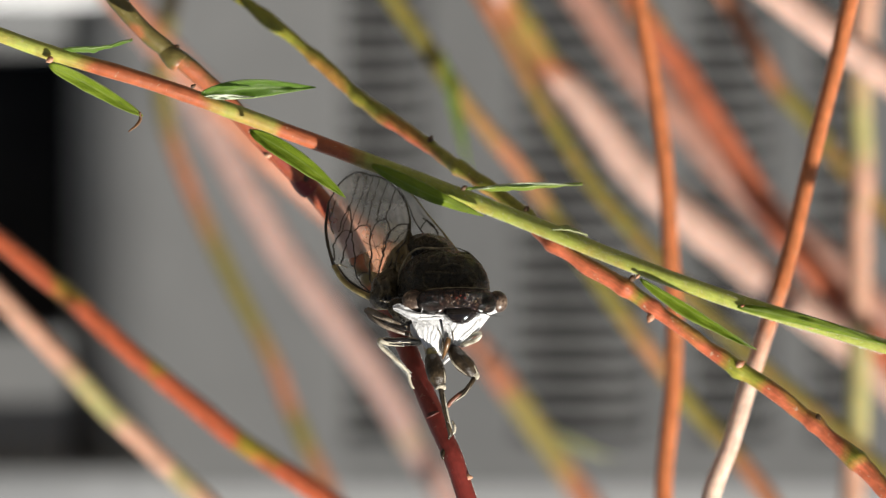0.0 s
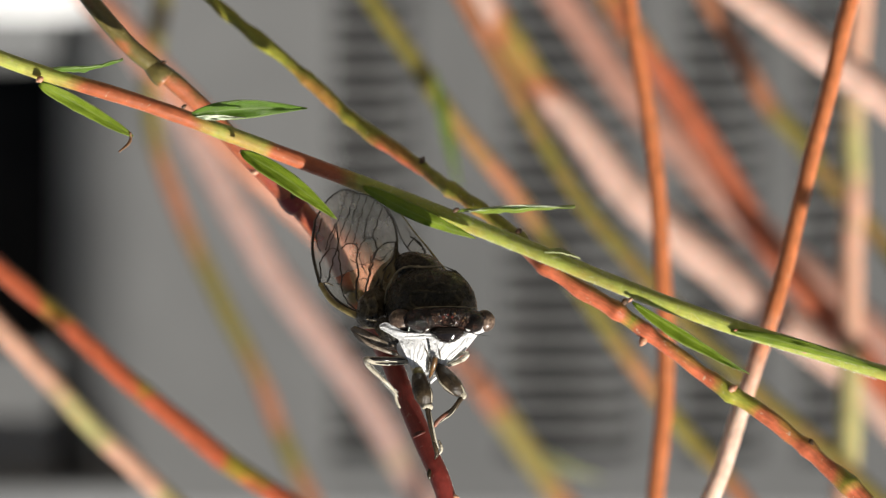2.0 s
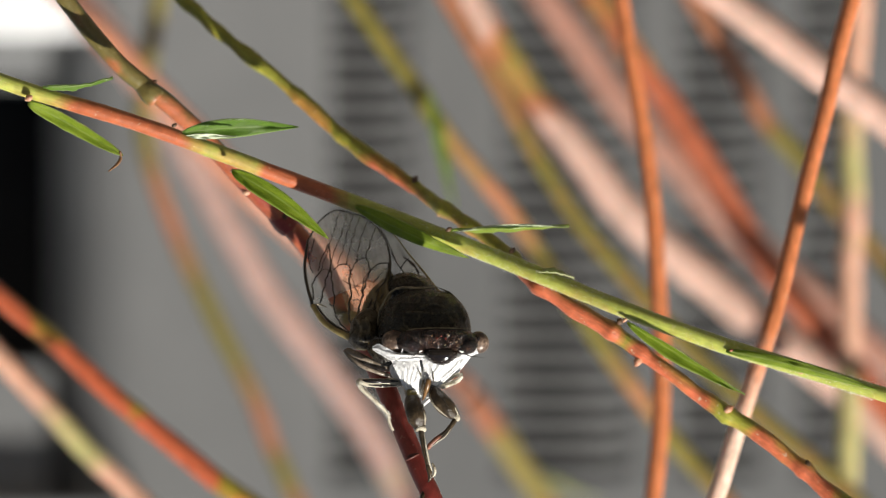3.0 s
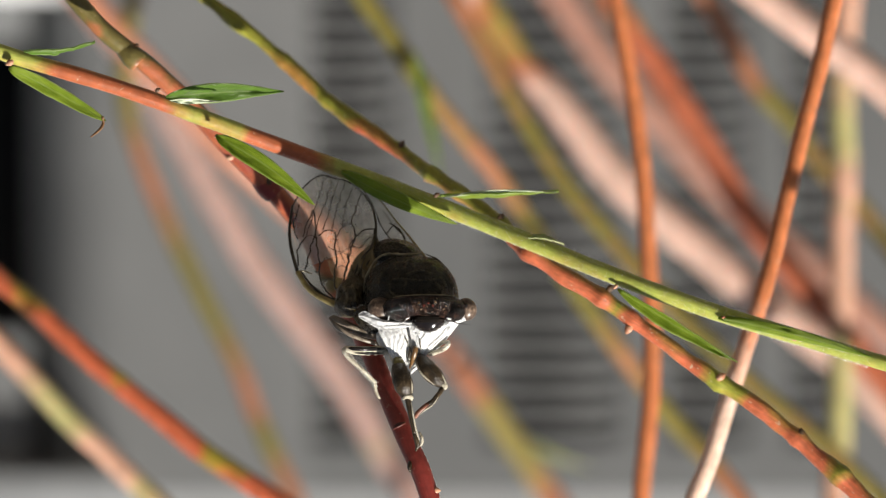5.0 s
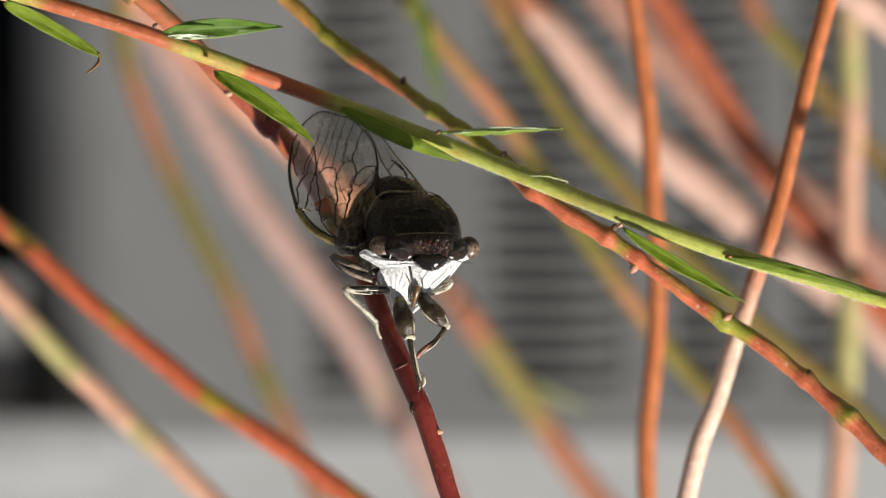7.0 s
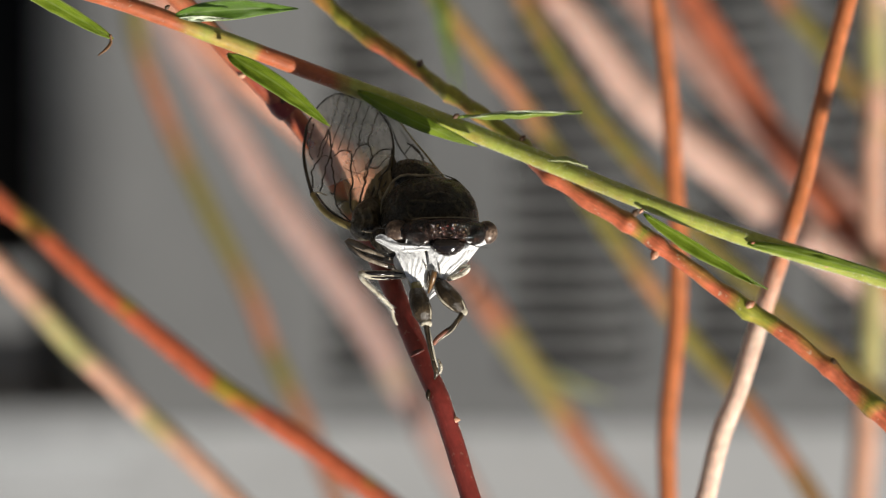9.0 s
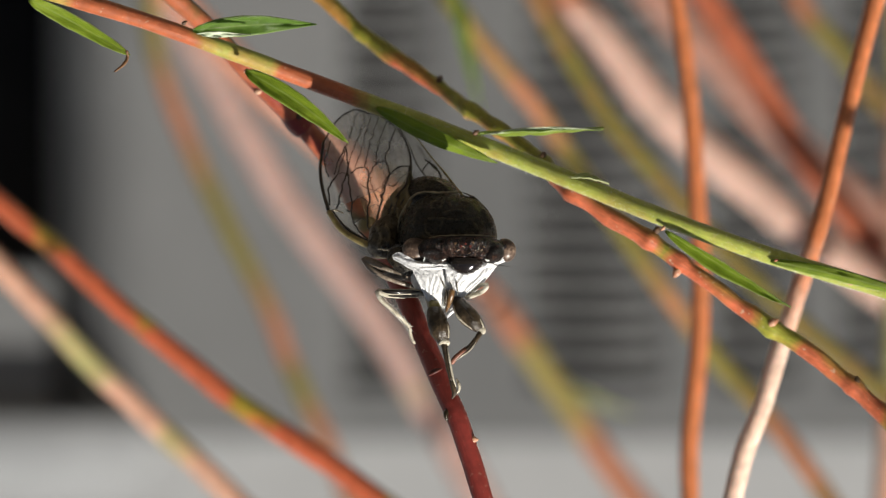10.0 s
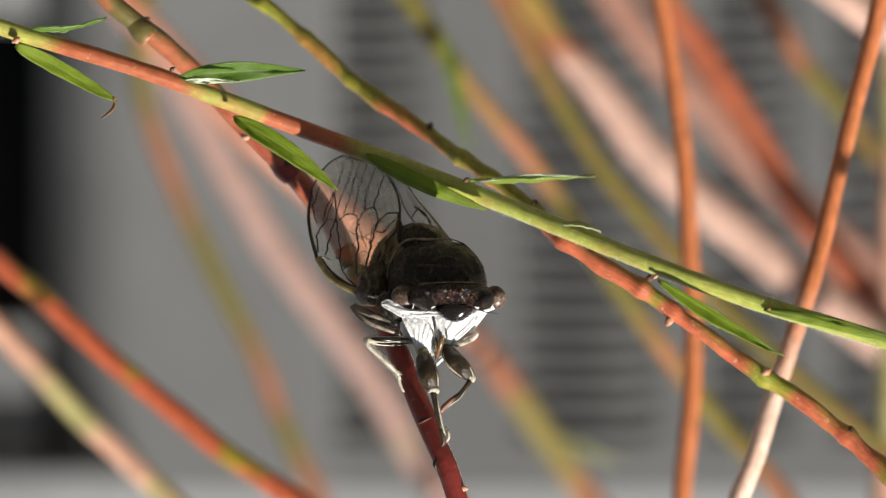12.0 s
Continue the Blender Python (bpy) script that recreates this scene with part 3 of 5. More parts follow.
far_stem([(70.21, 120.0, -11.5), (65.43, 120.0, -7.9), (60.65, 120.0, -3.9), (58.26, 120.0, -2.14), (55.87, 120.0, -0.06), (52.69, 120.0, 2.9), (48.71, 120.0, 6.5), (45.92, 120.0, 8.9), (44.49, 120.0, 10.02), (42.74, 120.0, 11.54), (40.75, 120.0, 13.14), (36.77, 120.0, 16.34), (33.58, 120.0, 18.98), (31.59, 120.0, 20.5), (28.8, 120.0, 22.34), (26.81, 120.0, 23.7), (24.82, 120.0, 24.98), (19.24, 120.0, 28.66), (12.87, 120.0, 33.31), (11.44, 120.0, 34.35), (8.1, 120.0, 36.91)], [1.52, 1.56, 1.60, 1.60], M_RED, "glossy red stem with yellow-green nodes", tones=[(0, 1), (1, 0.9), (2, 0.5), (3, 0.1), (4, 0.2), (5, 0.85), (6, 0.95), (7, 0.4), (8, 0.05), (9, 0.6), (10, 0.95), (11, 0.95), (12, 0.6), (13, 0.05), (14, 0.3), (15, 0.25), (16, 0.85), (17, 0.9), (18, 0.8), (19, 0.3), (20, 0.9)])
far_stem([(66.57, 155.0, 0.52), (61.71, 155.0, 5.56), (58.48, 155.0, 8.89), (55.64, 155.0, 12.06), (52.81, 155.0, 15.07), (50.79, 155.0, 17.02), (48.36, 155.0, 19.3), (44.31, 155.0, 23.2), (42.29, 155.0, 25.07), (40.5, 155.0, 26.78), (37.43, 155.0, 29.55), (33.38, 155.0, 33.45), (28.52, 155.0, 38.33)], [1.64, 1.67, 1.64], M_TAN, "tan and pale green stem", tones=[(0, 0.8), (1, 0.9), (2, 0.7), (3, 0.2), (4, 0.1), (5, 0.25), (6, 0.9), (7, 0.9), (8, 0.3), (9, 0.15), (10, 0.7), (11, 1), (12, 0.9)])
far_stem([(44.15, 255.0, -52.03), (45.01, 255.0, -46.5), (45.7, 255.0, -42.25), (46.48, 255.0, -36.3), (45.73, 255.0, -29.5), (43.79, 255.0, -23.37), (41.51, 255.0, -17.42), (38.97, 255.0, -11.46), (36.77, 255.0, -6.95), (34.65, 255.0, -2.43), (31.69, 255.0, 3.27), (29.74, 255.0, 7.27), (28.14, 255.0, 10.93), (26.79, 255.0, 14.76), (25.26, 255.0, 18.33), (23.91, 255.0, 21.4), (21.63, 255.0, 25.99), (20.1, 255.0, 29.65), (15.88, 255.0, 39.44)], [1.37, 1.37, 1.37], M_OLIVE, "thin olive and red stem", tones=[(0, 0), (1, 0.1), (4, 0.1), (5, 0.6), (6, 0.7), (7, 0.3), (8, 0.05), (9, 0), (10, 0.05), (11, 0.2), (12, 0.75), (13, 0.75), (14, 0.1), (15, 0.1), (16, 0.7), (17, 0.8), (18, 0.6)])
far_stem([(56.99, 275.0, -53.81), (51.01, 275.0, -46.07), (44.59, 275.0, -37.47), (39.46, 275.0, -28.88), (34.59, 275.0, -20.29), (29.72, 275.0, -11.69), (27.41, 275.0, -8.17), (23.22, 275.0, -2.41), (18.94, 275.0, 3.35), (14.84, 275.0, 8.93), (10.99, 275.0, 14.95), (7.83, 275.0, 20.53), (4.24, 275.0, 26.29), (1.84, 275.0, 30.41), (-3.28, 275.0, 39.86)], [2.5, 2.5, 2.4], M_BLUSH, "pale pink stem", tones=[(0, 1), (8, 1), (9, 0.9), (10, 0.78), (11, 0.5), (12, 0.7), (13, 0.95), (14, 1)])
far_stem([(42.12, 240.0, -36.29), (30.0, 245.0, -23.44), (22.2, 250.0, -16.49), (14.81, 255.0, -9.87), (-2.5, 270.0, 6.38), (-4.63, 270.0, 8.95), (-8.64, 270.0, 14.53), (-12.91, 270.0, 20.53), (-16.83, 270.0, 26.28), (-19.56, 270.0, 30.39), (-24.26, 270.0, 36.39), (-28.95, 270.0, 42.4)], [1.87, 1.95, 1.95], M_SAND, "orange and olive stem with one side leaf", tones=[(0, 1.2), (3, 1.2), (4, 1.1), (5, 1.1), (6, 0.3), (7, 0), (8, 0.3), (9, 0.9), (11, 0.9)], leaves=(((-13.97, 262.0, 19.6), (-24.56, 256.0, 24.07), 1.7, M_LEAFFAR),))
far_stem([(13.06, 180.0, -50.24), (9.38, 180.0, -44.89), (5.7, 180.0, -39.96), (2.83, 180.0, -35.43), (-1.26, 181.01, -29.69), (-5.77, 182.21, -24.35), (-9.87, 183.26, -19.42), (-13.98, 184.4, -13.25), (-18.49, 185.31, -7.07), (-23.84, 186.62, 0.77), (-28.79, 187.91, 7.37), (-34.56, 189.62, 15.06), (-40.25, 190.0, 21.1), (-44.61, 190.0, 26.64), (-49.38, 190.0, 33.25), (-53.49, 190.0, 39.86)], [1.44, 1.44, 1.44], M_OLIVE, "olive brown stem with a drooping green leaf", tones=[(0, 0), (3, 0), (4, 0.3), (5, 0.5), (6, 0.6), (7, 0.1), (8, 0), (9, 0.05), (10, 0.6), (11, 0.1), (12, 0.2), (13, 0.8), (14, 0.5), (15, 0.5)], leaves=(((2.58, 178.0, -38.27), (-1.8, 172.0, -18.12), 1.8, M_LEAFDROOP),))
far_stem([(-3.27, 225.0, -51.82), (-7.03, 225.0, -45.52), (-10.03, 225.0, -40.9), (-12.71, 225.0, -36.7), (-16.97, 225.0, -32.49), (-20.4, 225.0, -28.71), (-23.66, 225.0, -24.51), (-27.51, 225.0, -20.31), (-31.86, 225.0, -16.11), (-36.88, 225.0, -11.9), (-41.23, 225.0, -8.54), (-46.34, 225.0, -4.08), (-53.88, 225.0, 1.56), (-60.58, 225.0, 6.6), (-65.6, 225.0, 11.65), (-71.45, 225.0, 18.37)], [2.95, 2.95, 2.9], M_PINK, "pale salmon stem, olive at its nodes", tones=[(0, 0.6), (0.6, 0.5), (1.1, 0.12), (2.2, 0.08), (3, 0.2), (3.7, 0.45), (4.4, 0.95), (6, 0.95), (7, 1), (8, 1), (9, 0.88), (10, 0.9), (11, 1), (12, 1), (13, 0.95), (14, 0.9), (15, 1)])
far_stem([(-2.53, 186.0, -47.45), (-7.29, 186.0, -39.20), (-9.92, 186.0, -34.25), (-12.80, 186.0, -29.30), (-15.82, 186.0, -24.36), (-19.76, 186.0, -18.42), (-23.87, 186.0, -13.47), (-27.98, 186.0, -8.85), (-32.91, 186.0, -3.16), (-38.66, 186.0, 2.87), (-45.23, 186.0, 9.06), (-52.63, 186.0, 15.42), (-58.39, 186.0, 20.38), (-64.55, 186.0, 26.15)], [1.35, 1.35, 1.35], M_OLIVE, "olive stem", tones=[(0, 0.6), (2, 0.5), (3, 0.2), (4, 0.1), (13, 0.1)])
far_stem([(-16.55, 300.0, -52.92), (-21.31, 300.0, -46.4), (-26.5, 300.0, -39.01), (-31.26, 300.0, -33.53), (-36.45, 300.0, -27.97), (-41.21, 300.0, -22.49), (-46.84, 300.0, -16.83), (-53.77, 300.0, -10.57), (-59.83, 300.0, -5.52), (-66.76, 300.0, 0.57), (-73.69, 300.0, 6.23)], [2.55, 2.55, 2.55], M_ROSE, "dull pink stem", tones=[(0, 0.9), (10, 0.9)])
far_stem([(-24.28, 215.0, -49.7), (-28.85, 215.0, -43.01), (-30.93, 215.0, -39.84), (-33.43, 215.0, -36.32), (-38.83, 215.0, -27.96), (-43.82, 215.0, -19.6), (-48.4, 215.0, -12.08), (-53.39, 215.0, -5.81), (-59.22, 215.0, 0.88), (-65.87, 215.0, 8.83), (-71.7, 215.0, 15.52)], [2.08, 2.08, 2.08], M_SALMON, "blurred red stem", tones=[(0, 0.3), (1, 0.35), (2, 0.5), (3, 1), (4, 1), (5, 0.95), (6, 1), (7, 1), (8, 0.9), (10, 0.9)])
far_stem([(-38.32, 230.0, -51.27), (-42.76, 230.0, -44.11), (-46.69, 230.0, -36.96), (-49.2, 230.0, -33.17), (-50.71, 230.0, -31.48), (-53.56, 230.0, -28.36), (-58.0, 230.0, -22.22), (-63.7, 230.0, -15.98), (-67.64, 230.0, -10.85), (-73.93, 230.0, -3.69)], [1.48, 1.48, 1.48], M_OLIVE, "olive and rust stem", tones=[(0, 1), (1, 1.1), (2, 1), (3, 0.5), (4, 0.1), (5, 0.1), (6, 0.3), (7, 0.1), (8, 0.1), (9, 0.2)])
far_stem([(-43.49, 175.0, -49.58), (-51.67, 175.0, -43.42), (-56.58, 175.0, -39.72), (-61.32, 175.0, -36.27), (-66.8, 175.0, -31.92), (-75.38, 175.0, -24.93)], [2.6, 2.6, 2.6], M_PINK, "pale pink stem", tones=[(0, 1), (5, 1)])
far_stem([(-62.12, 210.0, -51.17), (-61.69, 210.0, -44.51), (-61.09, 210.0, -37.85), (-60.91, 210.0, -34.51), (-60.91, 210.0, -31.18), (-60.98, 210.0, -27.02), (-61.22, 210.0, -22.44), (-61.29, 210.0, -19.52), (-61.12, 210.0, -16.19), (-60.95, 210.0, -15.19), (-60.78, 210.0, -13.28), (-60.75, 210.0, -2.87), (-60.74, 210.0, 2.13), (-60.82, 210.0, 4.63), (-60.63, 210.0, 13.79), (-60.45, 210.0, 20.45), (-60.02, 210.0, 22.95), (-59.68, 210.0, 28.77), (-58.99, 210.0, 38.77)], [1.87, 1.87, 1.87], M_TAN, "upright stem banded peach and pale green", tones=[(0, 1), (1, 1), (2, 0.9), (3, 0.5), (4, 0.3), (5, 0), (6, 0.1), (7, 0.9), (8, 0.7), (9, 0.3), (10, 0.9), (11, 1), (12, 0.9), (13, 0.2), (14, 0), (15, 0), (16, 0.8), (17, 1), (18, 1)])

# ---- the cicada ----
def chitin(name, stops, scale, line, rough=0.28, spec=0.3, relief=0.6, dist=0.0004, keep=0.8):
    """Insect shell: mottled at two scales, its raised lines rubbed to a paler colour, which the tone of a point tells;
    on wax the tone greys the grooves like shade.
    """
    m, nt, b = mat(name, rough, 0.0, spec)
    big, small = grain(nt, coords(nt), scale, 3.0), grain(nt, coords(nt), scale * 5.5, 5.0, 0.65)
    n = len(stops)
    col = ramp(nt, mix(nt, 0.45, big, small), [(0.34 + 0.32 * i / max(n - 1, 1), c) for i, c in enumerate(stops)])
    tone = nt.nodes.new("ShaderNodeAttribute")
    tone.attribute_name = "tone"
    worn_or_shaded = calc(nt, "MULTIPLY", calc(nt, "MULTIPLY", tone.outputs["Fac"], keep), ramp(nt, small, ((0.35, (0.25,) * 3), (0.6, (1.0,) * 3))))
    nt.links.new(mix(nt, worn_or_shaded, col, line), b.inputs["Base Color"])
    nt.links.new(ramp(nt, small, ((0.3, (rough * 0.7,) * 3), (0.7, (min(rough * 1.5, 1.0),) * 3))), b.inputs["Roughness"])
    bump(nt, b, small, relief, dist)
    return m


M_CHITIN = chitin("black_brown_chitin", ((0.005, 0.004, 0.003), (0.014, 0.011, 0.007), (0.05, 0.04, 0.02)), 380.0, (0.08, 0.065, 0.036), 0.26, 0.3, keep=0.6)
M_SHIELD = chitin("dark_olive_shield", ((0.005, 0.005, 0.003), (0.014, 0.012, 0.007), (0.055, 0.045, 0.022)), 300.0, (0.15, 0.126, 0.072), 0.26, 0.3, 0.8, 0.0006, 0.6)
M_SMOKY = chitin("smoky_brown_hinge", ((0.016, 0.012, 0.007), (0.045, 0.035, 0.019), (0.11, 0.088, 0.05)), 420.0, (0.2, 0.165, 0.1), 0.3, 0.3)
M_HEAD = chitin("black_rusty_head", ((0.004, 0.004, 0.004), (0.012, 0.008, 0.006), (0.035, 0.017, 0.012), (0.12, 0.06, 0.038)), 1000.0, (0.14, 0.07, 0.045), 0.16, 0.7, 1.0, 0.0006, 0.55)
M_RIM = plain("pale_olive_rim", ((0.06, 0.05, 0.03), (0.2, 0.165, 0.1), (0.4, 0.34, 0.22)), 900.0, 0.35)
M_YELLOW = plain("pale_yellow_spot", ((0.45, 0.36, 0.1), (0.75, 0.66, 0.3)), 900.0, 0.4)
M_NOSE = plain("glossy_black_nose", ((0.004, 0.004, 0.004), (0.012, 0.009, 0.008), (0.03, 0.022, 0.018)), 500.0, 0.1, spec=0.6, relief=0.15)
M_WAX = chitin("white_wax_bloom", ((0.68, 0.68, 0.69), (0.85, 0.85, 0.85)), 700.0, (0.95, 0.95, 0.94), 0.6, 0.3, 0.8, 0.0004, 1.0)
M_EYE = plain("grey_brown_eye", ((0.02, 0.011, 0.008), (0.075, 0.048, 0.034), (0.26, 0.185, 0.135)), 620.0, 0.34, relief=0.2, dist=0.0002, second=4.0)
M_RUBY = plain("ruby_ocellus", ((0.05, 0.008, 0.006), (0.11, 0.02, 0.012)), 900.0, 0.1)
M_LEGDARK = plain("brown_leg", ((0.012, 0.008, 0.004), (0.036, 0.024, 0.012), (0.11, 0.075, 0.04)), 620.0, 0.3, relief=0.5, dist=0.0003)
M_LEGRED = plain("reddish_shin", ((0.05, 0.02, 0.012), (0.2, 0.075, 0.045), (0.42, 0.2, 0.13)), 800.0, 0.32)
M_LEGOLIVE = plain("olive_leg_joint", ((0.05, 0.042, 0.012), (0.18, 0.15, 0.04), (0.36, 0.31, 0.1)), 700.0, 0.3)
M_LEGPALE = plain("pale_straw_leg", ((0.12, 0.095, 0.06), (0.52, 0.47, 0.36), (0.85, 0.8, 0.68)), 800.0, 0.3, relief=0.6, dist=0.0003)
M_LEGMID = plain("grey_brown_leg", ((0.06, 0.05, 0.04), (0.2, 0.16, 0.12), (0.45, 0.4, 0.32)), 800.0, 0.3)
M_FOLDSHADE = plain("olive_grey_fold_shade", ((0.03, 0.026, 0.016), (0.09, 0.075, 0.05), (0.18, 0.15, 0.1)), 900.0, 0.2)
M_AMBER = plain("amber_beak", ((0.07, 0.035, 0.012), (0.2, 0.105, 0.035)), 600.0, 0.3)
M_VEIN = plain("dark_vein", ((0.01, 0.008, 0.006), (0.035, 0.026, 0.016)), 900.0, 0.35)
M_COSTA = plain("olive_gold_wing_edge", ((0.05, 0.04, 0.012), (0.22, 0.17, 0.06), (0.4, 0.33, 0.12)), 420.0, 0.3)


def membrane(name, tint, veil, gloss=0.5):
    """Clear insect wing: it lets nearly all light through, with a thin gloss and a faint tint."""
    m, nt, b = mat(name, 0.16, 0.0, gloss)
    b.inputs["Base Color"].default_value = (*tint, 1)
    g = grain(nt, coords(nt), 260.0, 4.0)
    bump(nt, b, g, 0.5, 0.0004)
    clear = nt.nodes.new("ShaderNodeBsdfTransparent")
    clear.inputs["Color"].default_value = (0.97, 0.95, 0.9, 1)
    mx = nt.nodes.new("ShaderNodeMixShader")
    nt.links.new(ramp(nt, g, ((0.3, (veil * 0.7,) * 3), (0.7, (veil * 1.3,) * 3))), mx.inputs[0])
    nt.links.new(clear.outputs[0], mx.inputs[1])
    nt.links.new(b.outputs[0], mx.inputs[2])
    nt.links.new(mx.outputs[0], nt.nodes["Material Output"].inputs["Surface"])
    return m


# whitish tint and strong veil paint in the sheen of reflected sky
M_WING = membrane("clear_wing", (0.85, 0.86, 0.87), 0.34)
M_WINGLOW = membrane("clear_wing_near_body", (0.6, 0.57, 0.5), 0.07)
M_WINGGOLD = membrane("gold_tinted_wing", (0.8, 0.66, 0.36), 0.3)
M_WINGBASE = membrane("smoky_wing_base", (0.17, 0.135, 0.072), 0.82, 0.3)

cicada = thing("cicada", V((1.26, -3.00, -0.80)), "dark cicada with clear veined wings and white waxy face", "cicada")


def lump(name, at, size, material, turn=0.0, tilt=0.0, rough=0.0, freq=800.0, shape=None, segs=28, parent=None, label=""):
    bm = bmesh.new()
    blob(bm, at, size, turn, tilt, segs, rough, freq, shape)
    return part(name, bm, material, parent or cicada, label)


def limb(name, pts, radii, material, parent=None, label="", rough=0.12, segs=10, flat=1.0, spines=0):
    bm = bmesh.new()
    cs, rs = sweep(bm, pts, radii, segs, 5, rough, flat, 1500.0)
    for k in range(spines):
        i = random.randrange(1, len(cs) - 1)
        n = Vector([random.gauss(0, 1) for _ in range(3)]).normalized()
        hairs(bm, [(cs[i] + n * rs[i] * 0.8, n)], 0.35, 0.035)
    return part(name, bm, material, parent or cicada, label)


# thorax, back and abdomen
def crest(x, z, lines, width):
    """How near points of the upright plane (mm) lie to any of the lines: 1 on a line, falling to 0 within about twice the width."""
    best = np.full(len(x), 1e9)
    for pts in lines:
        rows = spline([(p[0], p[2]) for p in pts], 3)
        for (ax, az), (bx, bz) in zip(rows, rows[1:]):
            dx, dz = bx - ax, bz - az
            k = np.clip(((x - ax) * dx + (z - az) * dz) / max(dx * dx + dz * dz, 1e-9), 0, 1)
            best = np.minimum(best, (x - ax - k * dx) ** 2 + (z - az - k * dz) ** 2)
    return np.exp(-best / width ** 2)


def dome(name, at, size, material, lines=(), height=0.2, width=0.18, rough=0.1, freq=600.0, turn=0.0, tilt=0.0, segs=84, shape=None, parent=None, label=""):
    """A sculptured shell: a rounded body whose front carries raised lines; the tone of a point tells how near it lies to one."""
    bm = bmesh.new()
    tone = bm.verts.layers.float.new("tone")
    got = blob(bm, at, size, turn, tilt, segs, rough, freq, shape)
    if lines:
        q = np.array([v.co for v in got]) * 1000
        h = crest(q[:, 0], q[:, 2] - 1200.0, lines, width) * (q[:, 1] < at[1] + 1.0)
        for v, k in zip(got, h):
            out = (v.co - V(at)).normalized()
            v.co += out * float(k) * height * 0.001 * (0.75 + 0.9 * noise.noise(v.co * 700))
            v[tone] = float(k)
    return part(name, bm, material, parent or cicada, label)


RIM = [(8.79, 0.00, -2.58), (8.65, 0.00, -3.89), (8.18, 0.00, -5.20), (7.46, 0.00, -6.52), (6.63, 0.00, -7.37), (5.31, 0.00, -7.73), (3.65, 0.00, -7.61), (1.98, 0.00, -7.73), (0.90, 0.00, -7.85)]
EDGE_R = [(0.90, 0.00, -7.85), (-0.88, 0.00, -7.04), (-2.31, 0.00, -5.73), (-3.27, 0.00, -4.30), (-3.81, 0.00, -2.70)]
MARKS = [
    [(2.88, 0.00, -5.04), (1.50, 0.00, -5.49), (-0.12, 0.00, -5.13)],
    [(4.93, 0.00, -4.23), (3.41, 0.00, -4.42), (1.50, 0.00, -4.18), (-0.41, 0.00, -4.27), (-1.50, 0.00, -4.56)],
    [(5.17, 0.00, -3.99), (5.27, 0.00, -2.94), (4.74, 0.00, -2.27), (3.98, 0.00, -1.99)],
    [(3.12, 0.00, -4.01), (3.41, 0.00, -2.94), (3.93, 0.00, -2.18)],
    [(-1.36, 0.00, -4.56), (-2.07, 0.00, -3.65), (-1.65, 0.00, -2.70), (-2.26, 0.00, -2.11)],
    [(-0.88, 0.00, -3.89), (-1.36, 0.00, -2.94), (-1.65, 0.00, -2.41)],
    [(4.55, 0.00, -6.47), (3.17, 0.00, -6.56), (3.26, 0.00, -5.75), (4.46, 0.00, -5.66), (4.55, 0.00, -6.47)],
    [(0.91, 0.00, -6.42), (0.19, 0.00, -6.56), (-0.29, 0.00, -6.13), (0.36, 0.00, -5.85), (0.91, 0.00, -6.42)],
    [(6.84, 0.00, -3.66), (6.46, 0.00, -4.85), (5.79, 0.00, -5.68)],
    [(-2.07, 0.00, -5.44), (-2.67, 0.00, -4.37), (-3.03, 0.00, -3.18)],
    [(2.45, 0.00, -6.99), (1.98, 0.00, -5.92)],
]
thorax = lump("thorax", (4.28, 7.00, -3.20), (5.0, 5.5, 4.0), M_CHITIN, -15, 0, 0.3, 500.0)


def shell(c):
    """Broad and evenly arched, a little flattened across the back."""
    return Vector((c.x * (1 + 0.05 * c.z), c.y, c.z * (1 - 0.06 * math.exp(-(c.x / 0.45) ** 2)) if c.z < 0 else c.z))


pronotum = dome("pronotum", (2.43, 0.60, -2.42), (6.35, 5.3, 5.45), M_SHIELD, MARKS, 0.26, 0.11, 0.2, 520.0, 3, 0, 200, shell, label="dark olive brown sculptured shield")
limb("collar", [(p[0], q, p[2]) for p, q in zip(RIM, (0.6, 0.4, 0.2, 0.0, 0.0, 0.0, 0.0, 0.0, 0.2))], [0.05, 0.15, 0.17, 0.14, 0.15, 0.14, 0.18, 0.13, 0.05], M_RIM, pronotum, "thin pale olive rim of the shield", 0.6)
limb("collar", [(p[0], 0.6, p[2]) for p in EDGE_R], [0.04, 0.13, 0.12, 0.12, 0.04], M_SHIELD, pronotum, "dark side rim of the shield", 0.5)
BACK = [
    [(6.70, 0.00, -8.68), (5.50, 0.00, -9.21), (3.71, 0.00, -9.03), (2.37, 0.00, -8.37)],
    [(5.95, 0.00, -8.08), (5.21, 0.00, -8.82), (4.61, 0.00, -8.08)],
    [(4.01, 0.00, -8.02), (3.27, 0.00, -8.73), (2.38, 0.00, -8.01)],
]
dome("mesonotum", (4.48, 6.00, -7.44), (3.5, 4.2, 2.35), M_CHITIN, BACK, 0.22, 0.1, 0.16, 600.0, 8, 0, 120, label="blackish hump behind the shield")
limb("abdomen", [(4.29, 10.00, -4.46), (6.16, 12.00, -4.85), (7.97, 14.00, -4.96), (9.34, 15.50, -4.53), (10.36, 17.00, -4.10)], [4.0, 3.7, 2.9, 1.9, 0.7], M_CHITIN, label="tapering dark brown abdomen", rough=0.1, segs=20)
